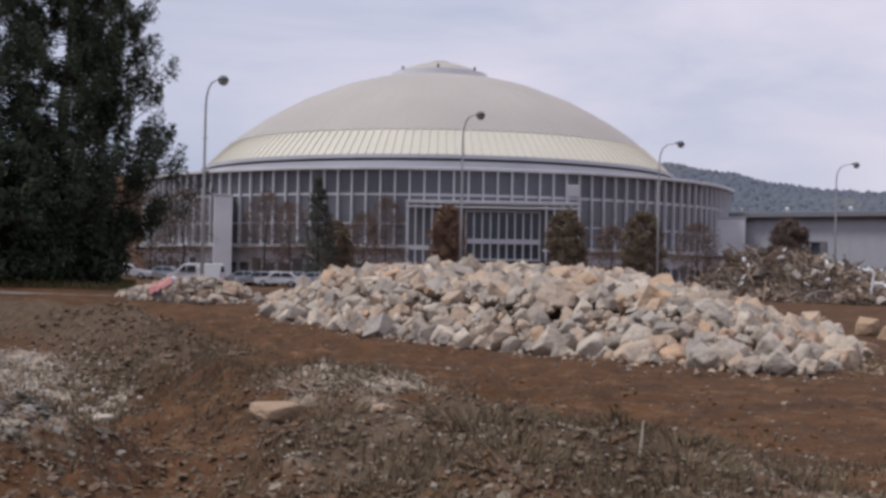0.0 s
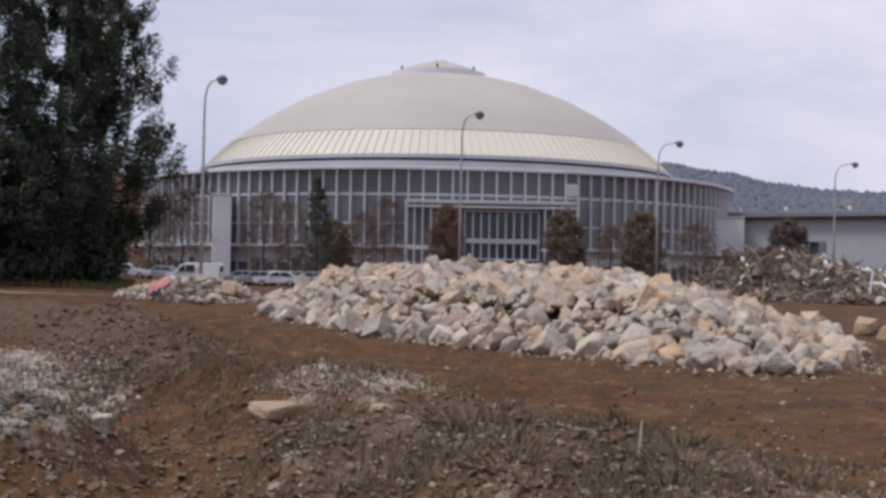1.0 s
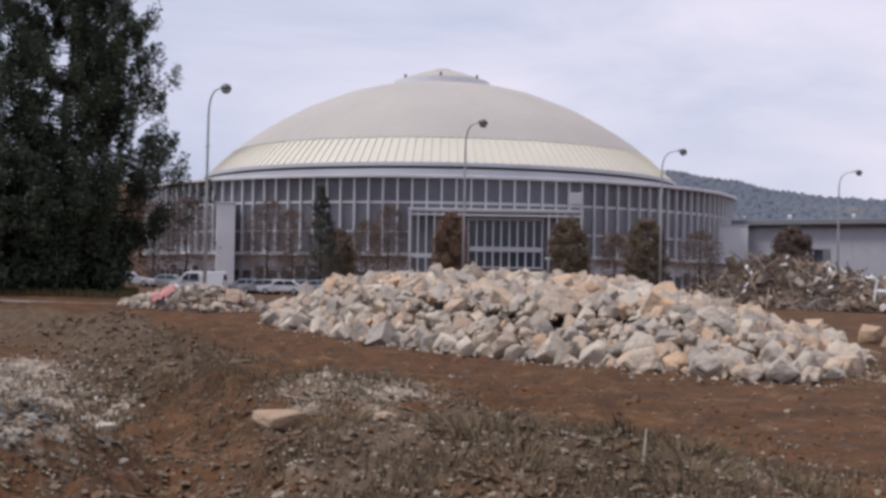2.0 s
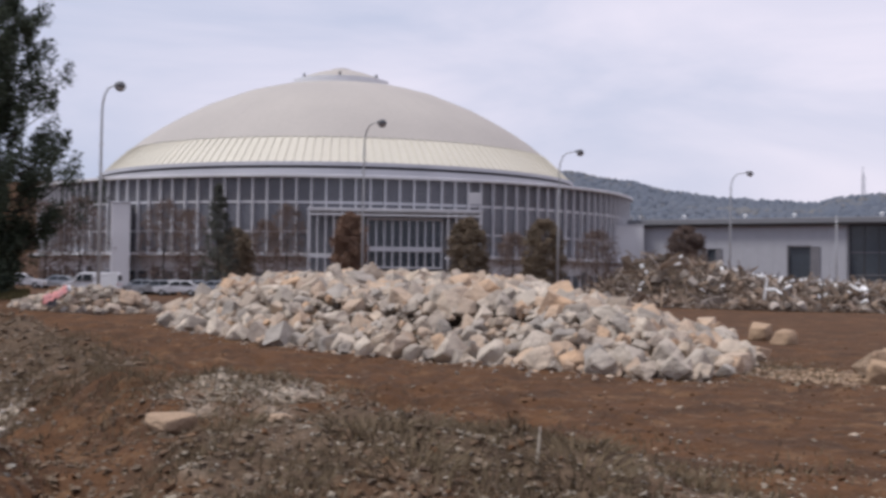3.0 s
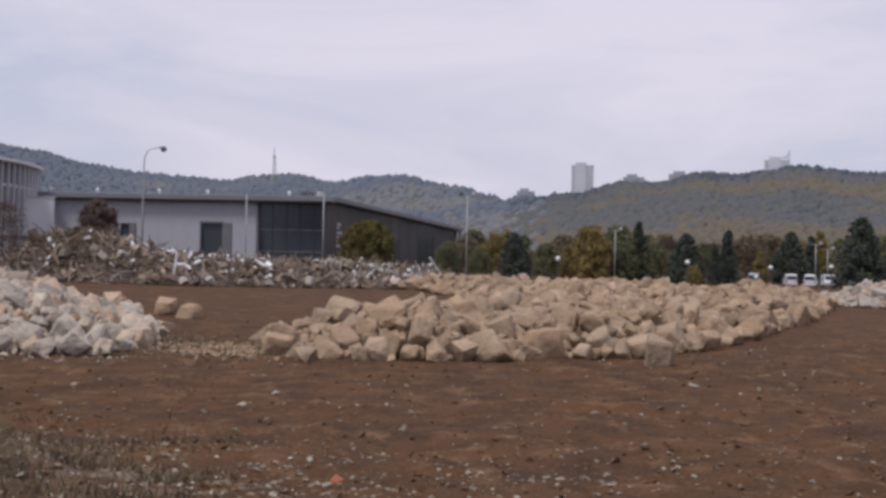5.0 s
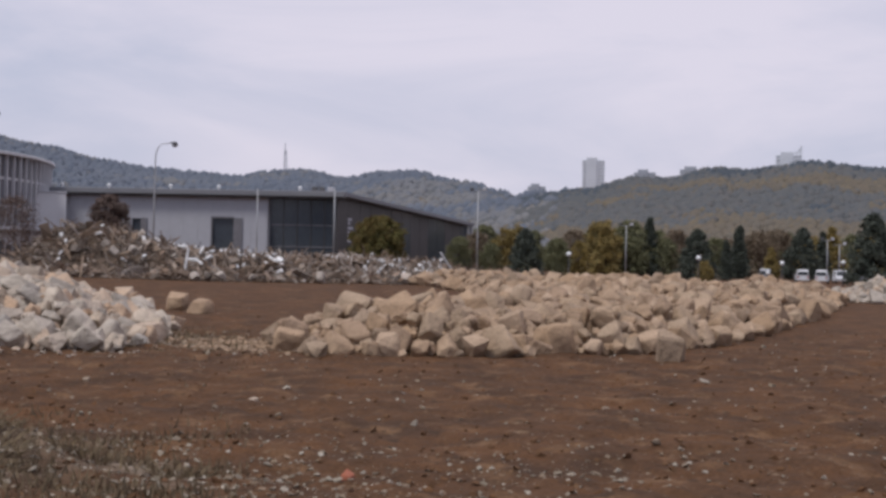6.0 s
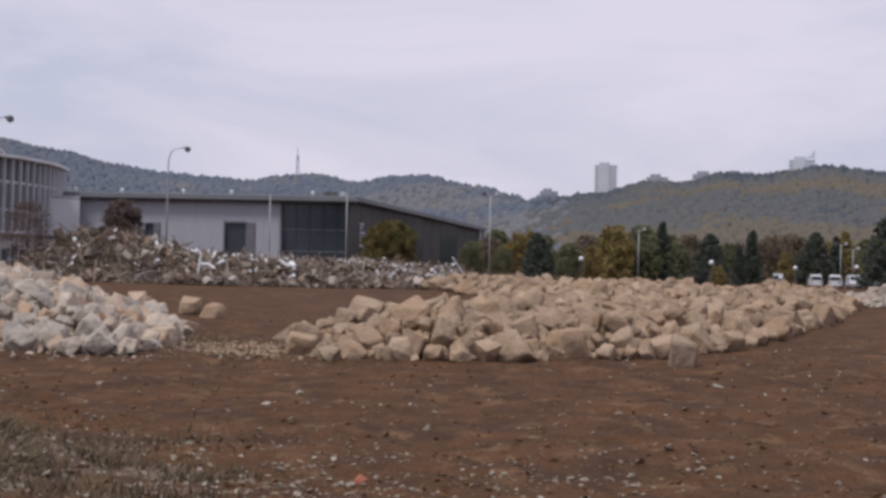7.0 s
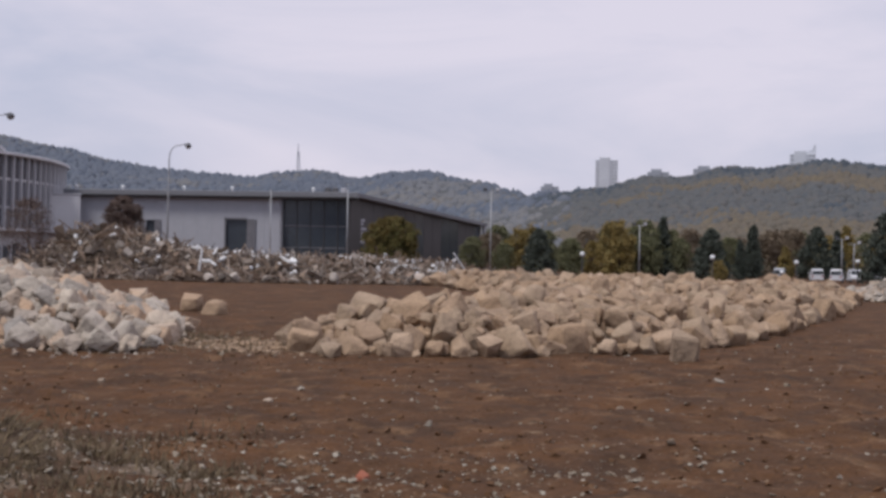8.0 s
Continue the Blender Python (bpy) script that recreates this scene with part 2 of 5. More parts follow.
TOWER_WIN = mat("hazed_far_grey", (0.42, 0.43, 0.47), None, 0.1, 0.3)
PAINT_WHITE = mat("white_car_paint", (0.72, 0.72, 0.74), (0.68, 0.68, 0.70), 0.6, 0.3)
PAINT_SILVER = mat("silver_car_paint", (0.42, 0.43, 0.45), (0.38, 0.39, 0.41), 0.6, 0.3, metal=0.5)
CAR_GLASS = mat("car_glass", (0.03, 0.034, 0.038), None, 1.0, 0.08, spec=0.6)
TYRE = mat("tyre_rubber", (0.02, 0.02, 0.02), (0.03, 0.03, 0.03), 3.0, 0.9)
RED = mat("red_plastic", (0.35, 0.04, 0.03), None, 2.0, 0.4)
GLOBE = mat("opal_globe", (0.82, 0.82, 0.82), (0.78, 0.78, 0.78), 2.0, 0.35)


# ---- mesh building ----
class Bag:
    """Gathers faces for one mesh."""

    def __init__(self):
        self.v, self.f = [], []

    def add(self, verts, faces, m=None):
        o = len(self.v)
        self.v += [tuple(m @ Vector(p)) for p in verts] if m is not None else [tuple(p) for p in verts]
        self.f += [tuple(i + o for i in f) for f in faces]
        return self

    def box(self, x0, y0, z0, x1, y1, z1, m=None, c=0.0):
        """A box; c: the width of its chamfered upright and top edges."""
        if not c:
            v = [(x0, y0, z0), (x1, y0, z0), (x1, y1, z0), (x0, y1, z0), (x0, y0, z1), (x1, y0, z1), (x1, y1, z1), (x0, y1, z1)]
            return self.add(v, [(3, 2, 1, 0), (4, 5, 6, 7), (0, 1, 5, 4), (1, 2, 6, 5), (2, 3, 7, 6), (3, 0, 4, 7)], m)
        v = []
        for z, k in ((z0, 0.0), (z1 - c, 0.0), (z1, c)):
            a, b, d, e = x0 + k, x1 - k, y0 + k, y1 - k
            v += [(a + c, d, z), (b - c, d, z), (b, d + c, z), (b, e - c, z), (b - c, e, z), (a + c, e, z), (a, e - c, z), (a, d + c, z)]
        f = [tuple(range(7, -1, -1)), tuple(range(16, 24))]
        for r in (0, 8):
            f += [(r + i, r + (i + 1) % 8, r + 8 + (i + 1) % 8, r + 8 + i) for i in range(8)]
        return self.add(v, f, m)

    def tube(self, pts, radii, n=8, caps=True):
        rings = []
        for i, p in enumerate(pts):
            p = Vector(p)
            d = (Vector(pts[min(i + 1, len(pts) - 1)]) - Vector(pts[max(i - 1, 0)])).normalized()
            a = d.orthogonal() if abs(d.z) < 0.999 else Vector((1, 0, 0))
            if i:
                a = rings[-1][1] - d * rings[-1][1].dot(d)
            a.normalize()
            rings.append((p, a, d))
        v, f = [], []
        for (p, a, d), r in zip(rings, radii):
            b = d.cross(a)
            v += [p + r * (math.cos(2 * math.pi * k / n) * a + math.sin(2 * math.pi * k / n) * b) for k in range(n)]
        for i in range(len(pts) - 1):
            f += [(i * n + k, i * n + (k + 1) % n, (i + 1) * n + (k + 1) % n, (i + 1) * n + k) for k in range(n)]
        if caps:
            f += [tuple(range(n - 1, -1, -1)), tuple(range((len(pts) - 1) * n, len(pts) * n))]
        return self.add(v, f)

    def lathe(self, prof, n=48, a0=0.0, a1=2 * math.pi, m=None):
        full = abs(a1 - a0 - 2 * math.pi) < 1e-6
        cols = n if full else n + 1
        v = [(r * math.cos(a0 + (a1 - a0) * i / n), r * math.sin(a0 + (a1 - a0) * i / n), z) for i in range(cols) for r, z in prof]
        k = len(prof)
        f = [(i * k + j, (i + 1) % cols * k + j, (i + 1) % cols * k + j + 1, i * k + j + 1) for i in range(n) for j in range(k - 1)]
        return self.add(v, f, m)

    def mesh(self, name, material, smooth=False):
        me = bpy.data.meshes.new(name)
        me.from_pydata(self.v, [], self.f)
        me.materials.append(material)
        if smooth:
            me.polygons.foreach_set("use_smooth", [True] * len(me.polygons))
        me.update()
        return me


def part(name, bag, material, parent, label="", smooth=False, kind=""):
    ob = new(name, bag.mesh(name, material, smooth))
    ob.parent = parent
    return tagged(ob, label, kind=kind)


def thing(name, m, label, category, group="", kind=""):
    ob = new(name)
    ob.empty_display_size = 0.3
    ob.matrix_world = m
    return tagged(ob, label, category, group, kind)


def smooth01(a, b, v):
    t = max(0.0, min(1.0, (v - a) / (b - a)))
    return t * t * (3 - 2 * t)


def polar(az, d):
    """A place on the plan by its bearing in degrees (clockwise from straight ahead) and its distance."""
    a = radians(az)
    return math.sin(a) * d, math.cos(a) * d


# ---- the ground ----
RIDGE = [(-40, 3.0), (0, 5.0), (10, 4.9), (12.4, 4.55), (14.8, 4.05), (17.2, 3.75), (20.8, 3.55), (22.3, 3.8), (23.8, 3.9), (25.6, 3.6), (27.2, 3.88), (28.6, 4.0), (30.7, 3.55), (33.5, 2.95), (36.4, 3.32), (38.8, 3.9), (40.2, 3.85), (42.3, 4.32), (43.6, 4.25), (46.6, 4.6), (49, 4.32), (60, 4.0), (90, 3.0)]


def ridge(az):
    """How high the skyline of the hills stands, in degrees, on a bearing."""
    for (a, e), (b, g) in zip(RIDGE, RIDGE[1:]):
        if a <= az <= b:
            return e + (g - e) * smooth01(a, b, az)
    return 2.5


def ridge_far(az):
    """The distance of the crest: a far ridge beyond the dome, a nearer hillside beyond the trees."""
    return 1500 - 550 * smooth01(28, 36, az)


def hill_height(r, az):
    far = ridge_far(az)
    top = math.tan(radians(ridge(az))) * far - 9 - 3.5 * smooth01(34, 28, az)
    return top * smooth01(0.42 * far, far, r) * (1 - 0.5 * smooth01(far, far * 2.2, r))


def bump_at(x, y, cx, cy, rx, ry, turn=0.0):
    c, s = math.cos(radians(turn)), math.sin(radians(turn))
    u, w = (c * (x - cx) + s * (y - cy)) / rx, (-s * (x - cx) + c * (y - cy)) / ry
    return math.exp(-(u * u + w * w))


def inside(poly, x, y):
    hit = False
    for (ax, ay), (bx, by) in zip(poly, poly[1:] + poly[:1]):
        if (ay > y) != (by > y) and x < (bx - ax) * (y - ay) / (by - ay) + ax:
            hit = not hit
    return hit


def edge_gap(poly, x, y):
    best = 1e9
    for (ax, ay), (bx, by) in zip(poly, poly[1:] + poly[:1]):
        dx, dy = bx - ax, by - ay
        t = max(0, min(1, ((x - ax) * dx + (y - ay) * dy) / (dx * dx + dy * dy)))
        best = min(best, math.hypot(ax + t * dx - x, ay + t * dy - y))
    return best if inside(poly, x, y) else -best


PIT = [(-26, 69), (-16, 64), (-10.3, 48.5), (-7, 38.5), (-5.4, 32.5), (-4.6, 26), (-5.2, 21.5), (-9, 21.5), (-14, 26), (-24, 35), (-31, 50)]


def gz(x, y, fine=True):
    """The height of the ground."""
    r, az = math.hypot(x, y), math.degrees(math.atan2(x, y))
    z = 0.8 * smooth01(40, 88, r) * (1 - 0.7 * smooth01(24, 38, az)) + 0.8 * smooth01(60, 100, r) * smooth01(-8, -18, az)
    if r > 300:
        z += hill_height(r, az)
    if r < 75:
        w = 1.4 * noise.noise((x * 0.3, y * 0.3, 11)) + 0.6 * noise.noise((x * 0.9, y * 0.9, 12))
        if x < -2:
            z -= 1.6 * smooth01(-0.6, 3.6, edge_gap(PIT, x, y) + w)
        z -= 0.75 * bump_at(x, y, -4.0, 19.5, 0.9, 5.5, 14)
        z += 0.65 * bump_at(x, y, -1.9, 25.8, 2.3, 2.2)
        z += 0.55 * bump_at(x, y, 0.2, 18.2, 2.8, 3.2)
        z += 0.75 * bump_at(x, y, -6.2, 17.2, 1.7, 2.9)
        z += 0.45 * bump_at(x, y, 2.6, 16.4, 1.6, 1.1)
        if fine:
            k = 1 - (smooth01(50, 95, r) if x < -3 else smooth01(35, 70, r))
            rough = 0.4 + 0.6 * smooth01(4.5, -2, x - 0.10 * y)
            z += k * rough * (0.26 * noise.noise((x * 0.5, y * 0.5, 3)) + 0.2 * noise.noise((x * 1.5, y * 1.5, 7)) + 0.12 * noise.noise((x * 3.7, y * 3.7, 1)))
    return z


def gravel_at(x, y):
    """Where stones and old gravel lie over the soil."""
    pit = edge_gap(PIT, x, y) if x < 0 and y < 75 else -9.0
    g = 0.45 * smooth01(-2.0, 0.4, pit) * smooth01(50, 42, y) * smooth01(30, 36, y) + 1.0 * smooth01(1.6, 4.5, pit) * smooth01(60, 53, y) * smooth01(29, 36, y)
    g += 1.1 * bump_at(x, y, -1.8, 25.8, 1.7, 2.9) + 0.55 * bump_at(x, y, -0.4, 18.0, 3.4, 4.2)
    g += 0.7 * bump_at(x, y, -6.2, 16.8, 1.8, 3.0) + 0.14 * bump_at(x, y, 6, 13.6, 7, 1.2) + 0.6 * bump_at(x, y, 13, 37, 3, 4) + 0.3 * bump_at(x, y, 4, 16, 3, 2)
    g -= 1.3 * bump_at(x, y, -4.9, 24.0, 1.0, 8.5, 12)
    g *= 0.8 + 0.55 * noise.noise((x * 0.7, y * 0.7, 21)) + 0.35 * noise.noise((x * 2.1, y * 2.1, 22))
    return max(0.0, min(0.85, g))


def withered_at(x, y):
    """Where dead weeds and dark humus cover the soil: the far bank of the pit and the near mounds."""
    if y > 78:
        return 0.0
    pit = edge_gap(PIT, x, y) if x < 0 else -9.0
    d = 0.95 * smooth01(-1.6, 0.2, pit) * smooth01(5.0, 2.0, pit) * smooth01(33, 41, y)
    d += 0.75 * bump_at(x, y, -0.2, 18.6, 3.6, 4.6) + 0.6 * bump_at(x, y, 2.8, 16.2, 2.8, 2.0) + 0.5 * bump_at(x, y, -6.2, 17.0, 1.9, 3.0)
    d -= 1.0 * bump_at(x, y, -4.9, 24.0, 0.9, 7.5, 12)
    return max(0.0, min(0.9, d * (0.9 + 0.5 * noise.noise((x * 0.5, y * 0.5, 33)))))


def ground():
    rs, r = [0.0, 1.5], 3.0
    while r < 4600:
        rs.append(r)
        r *= 1.0095 if r < 60 else 1.03 if r < 300 else 1.05
    azs, a = [], -180.0
    while a < 180:
        azs.append(a)
        a += 0.3 if -24 <= a < 54 else 4.0
    v, f, g, dry = [], [], [], []
    for r in rs:
        for a in azs:
            x, y = polar(a, r)
            v.append((x, y, gz(x, y)))
            g.append(gravel_at(x, y) if r < 80 else 0.0)
            dry.append(withered_at(x, y) if r < 80 else 0.0)
    n = len(azs)
    for i in range(len(rs) - 1):
        for j in range(n):
            k = (j + 1) % n
            f.append((i * n + j, i * n + k, (i + 1) * n + k, (i + 1) * n + j))
    me = bpy.data.meshes.new("ground")
    me.from_pydata(v, [], [q[::-1] for q in f])
    at = me.attributes.new("gravel", "FLOAT", "POINT")
    at.data.foreach_set("value", g)
    me.attributes.new("withered", "FLOAT", "POINT").data.foreach_set("value", dry)
    me.materials.append(SOIL)
    me.polygons.foreach_set("use_smooth", [True] * len(me.polygons))
    me.update()
    return tagged(new("ground", me), "bare reddish brown earth with gravel patches and ruts", "ground", kind="structure")


ground()


# ---- the domed exhibition pavilion ----
DX, DY, DZ = -1.3, 258.2, 0.8
R_RING, R_DOME = 58.3, 46.75


def ring_place(a, r=R_RING, z=0.0):
    """Pose on the round facade; a: degrees from the side that faces the site, clockwise from above; +y points outwards."""
    t = radians(a)
    return Matrix.Translation((math.sin(t) * r, -math.cos(t) * r, z)) @ Matrix.Rotation(t + math.pi, 4, "Z")


def pavilion():
    root = thing("domed_pavilion", pose(DX, DY, DZ), "round exhibition pavilion with beige dome and white glazed facade", "pavilion")
    ztop, zdome = 17.9, 21.0
    prof = [(46.9, zdome + 0.35), (44.5, 23.75), (42, 26.0)]
    part("cream_roof_band", Bag().lathe(prof[::-1], 160), DOME_BAND, root, "cream ribbed metal roof band", True)
    top = [(42.0, 26.1), (39.0, 28.6), (36, 30.65), (32.6, 32.7), (27.7, 35.35), (20, 38.5), (14, 40.1), (9.4, 40.85), (0.0, 41.2)]
    shell = part("dome_shell", Bag().lathe(top[::-1], 160), DOME_TOP, root, "smooth beige dome shell", True)
    for k in range(48):
        b = Bag().tube([(r, 0, z) for r, z in top[:-1]], [0.02] * 8, 4)
        me = b.mesh("seam", DOME_TOP) if k == 0 else me
        ob = new("seam", me)
        ob.parent = shell
        ob.matrix_basis = Matrix.Rotation(2 * math.pi * k / 48, 4, "Z")
    rib = Bag().tube([(46.95, 0, zdome + 0.4), (44.5, 0, 23.83), (42.05, 0, 26.1)], [0.13, 0.13, 0.13], 4).mesh("roof_rib", DOME_BAND)
    for k in range(192):
        ob = new("roof_rib", rib)
        ob.parent = root
        ob.matrix_basis = Matrix.Rotation(2 * math.pi * k / 192, 4, "Z")
    lantern = part("roof_lantern", Bag().lathe([(0, 44.6), (2.2, 44.35), (4.8, 43.7), (7.4, 42.8), (9.3, 41.95)], 48), DOME_TOP, root, "low beige lantern on top of the dome", True)
    part("lantern_drum", Bag().lathe([(9.3, 42.0), (9.8, 41.92), (9.8, 40.2)], 48), PAINT_WHITE, lantern, "pale ring wall of the lantern")
    cap = Bag().lathe([(0, 44.8), (1.2, 44.72), (1.9, 44.55), (1.9, 44.2)], 24)
    part("lantern_cap", cap, DOME_TOP, lantern, smooth=True)
    for k in range(7):
        t = 2 * math.pi * k / 7 + 0.2
        part("vent_post", Bag().box(-0.22, -0.22, 41.95, 0.22, 0.22, 42.75, pose(9.2 * math.cos(t), 9.2 * math.sin(t), 0), c=0.05), SHADOW_GAP, lantern)
    part("dome_eave", Bag().lathe([(46.9, zdome + 0.35), (47.6, zdome + 0.25), (47.6, zdome - 0.35), (46.2, zdome - 0.35)], 160), FASCIA, root, smooth=False)
    # the gap's shade is put into the dark material of this band
    part("shadow_gap", Bag().lathe([(46.6, zdome - 0.3), (46.6, zdome - 0.9)], 160), SHADOW_GAP, root, "recessed band under the dome eave, coloured dark for its shade")
    part("attic_wall", Bag().lathe([(46.6, zdome - 0.85), (48.0, zdome - 0.9), (48.0, 18.3)], 160), FASCIA, root, "pale lavender grey attic wall")
    part("ring_roof", Bag().lathe([(47.8, 18.75), (58.6, 18.25), (59.2, 18.2)], 160), FASCIA, root, "flat grey roof ring")
    part("ring_fascia", Bag().lathe([(59.2, 18.2), (59.3, 18.15), (59.3, 17.75), (59.2, 17.7), (58.0, 17.7)], 160), PLINTH, root, "thin white curved roof edge")
    # the glazed drum, bay by bay on the side that faces the site
    step, phase = 2.29, 0.51
    part("rear_wall", Bag().lathe([(57.7, 0), (57.7, 17.7)], 88, radians(0), radians(180)), PLINTH, root)
    col = Bag().box(-0.15, -0.35, 5.4, 0.15, 0.5, 17.7, c=0.04).mesh("facade_column", WHITE)
    w = R_RING * radians(step) / 2 - 0.15
    up = Bag().box(-w, -0.10, 14.0, w, -0.02, 17.7).mesh("upper_pane", GLASS)
    lo = Bag().box(-w, -0.12, 9.3, w, -0.04, 13.6).mesh("middle_pane", GLASS)
    bo = Bag().box(-w, -0.14, 5.7, w, -0.06, 9.0).mesh("lower_pane", GLASS)
    t1 = Bag().box(-w, -0.16, 13.6, w, 0.12, 14.0).mesh("transom", WHITE)
    t2 = Bag().box(-w, -0.16, 9.0, w, 0.10, 9.3).mesh("transom", FASCIA)
    fins = Bag()
    for k in range(-39, 40):
        m = ring_place(k * step + phase)
        ob = new("facade_column", col)
        ob.parent, ob.matrix_basis = root, m
        if k == 39:
            break
        m = ring_place((k + 0.5) * step + phase)
        for nm, me in (("upper_pane", up), ("middle_pane", lo), ("lower_pane", bo), ("transom", t1), ("transom", t2)):
            ob = new(nm, me)
            ob.parent, ob.matrix_basis = root, m
        for u in (-0.57, -0.19, 0.19, 0.57):
            fins.box(u - 0.06, -0.02, 14.0, u + 0.06, 0.06, 17.7, m)
    part("glazing_bar", fins, HALL_ROOF, root, "thin dark glazing bars", kind="stuff")
    part("canopy_ledge", Bag().lathe([(58.0, 5.7), (60.3, 5.7), (60.35, 5.65), (60.35, 5.2), (60.3, 5.15), (58.0, 5.15)], 88, radians(180), radians(360)), WHITE, root, "white projecting ledge round the facade")
    part("plinth_wall", Bag().lathe([(58.2, 5.2), (58.2, -0.5)], 88, radians(180), radians(360)), PLINTH, root, "white rendered ground floor wall")
    for k in range(-30, 31):
        if abs(k - 3) > 6:
            m = ring_place(k * 2.6 + 1)
            part("ground_door", Bag().box(-0.9, 0.02, -0.3, 0.9, 0.10, 2.7 if k % 3 else 3.4, m), GLASS_DARK, root)
    return root


def portal():
    """The great white entrance frame in front of the drum."""
    root = thing("entrance_portal", pose(0, 0, DZ), "white steel entrance portal with tall glazed doors", "portal")
    x0, x1, y, zt = -5.6, 21.0, 195.5, 12.5
    n = 21
    for i in range(n + 1):
        x = x0 + (x1 - x0) * i / n
        if i in (0, 1, n - 1, n) or not 3.0 < x < 15.4:
            k = 0.2 if i in (0, n) else 0.11
            part("post", Bag().box(x - k, y - 0.25, -0.5, x + k, y + 0.25, zt, c=0.04), WHITE, root)
    for z, h in ((zt, 0.22), (11.7, 0.14)):
        part("beam", Bag().box(x0 - 0.3, y - 0.3, z - h, x1 + 0.3, y + 0.3, z + h, c=0.04), WHITE, root)
    part("side_beam", Bag().box(x0, y - 0.2, 5.0, 3.2, y + 0.2, 5.3, c=0.04), WHITE, root)
    part("side_beam", Bag().box(15.4, y - 0.2, 5.0, x1, y + 0.2, 5.3, c=0.04), WHITE, root)
    part("canopy_slab", Bag().box(x0, y + 0.4, zt - 0.4, x1, y + 12, zt), FASCIA, root)
    part("backing_glass", Bag().box(x0, y + 2.6, -0.5, x1, y + 2.8, zt - 0.5), GLASS, root)
    for i in range(10):
        x = 3.5 + i * 1.28
        part("door_mullion", Bag().box(x - 0.11, y + 1.2, 3.6, x + 0.11, y + 1.5, 11.4, c=0.04), PAINT_WHITE, root, "bright white door mullion")
    for z, h in ((11.0, 0.35), (6.1, 0.75), (3.5, 0.25)):
        part("door_rail", Bag().box(3.3, y + 1.1, z, 15.2, y + 1.55, z + h, c=0.04), WHITE, root)
    part("door_glass", Bag().box(3.3, y + 2.0, -0.4, 15.2, y + 2.1, 11.4), GLASS_DARK, root, "dark glass of the tall doors")
    part("wall_sign", Bag().box(19.0, y - 0.4, 13.6, 21.0, y - 0.2, 15.4, c=0.05), WHITE, root, "small white panel")
    for x in (19.3, 20.7):
        part("sign_post", Bag().box(x - 0.06, y - 0.32, 12.4, x + 0.06, y - 0.22, 13.7), WHITE, root)
    return root


def pylon(az, d, w, depth, h, name, label):
    x, y = polar(az, d)
    root = thing(name, pose(x, y, gz(x, y), 0, 0, -az), label, "tower")
    part("shaft", Bag().box(-w / 2, 0, -0.5, w / 2, depth, h, c=0.12), PLINTH, root)
    part("coping", Bag().box(-w / 2 - 0.1, -0.1, h + 0.004, w / 2 + 0.1, depth + 0.1, h + 0.25, c=0.05), FASCIA, root)
    return root


pavilion()
portal()
pylon(-9.92, 207, 3.0, 9, 13.3, "stair_tower", "plain white rendered stair tower beside the facade")
pylon(12.75, 236, 6.0, 12, 12.2, "service_block", "plain white rendered service block beside the hall")


# ---- the low exhibition hall ----
ROOF_EDGE = mat("zinc_roof_edge", (0.235, 0.235, 0.25), (0.20, 0.20, 0.215), 0.1, 0.55, speckle=0.05)

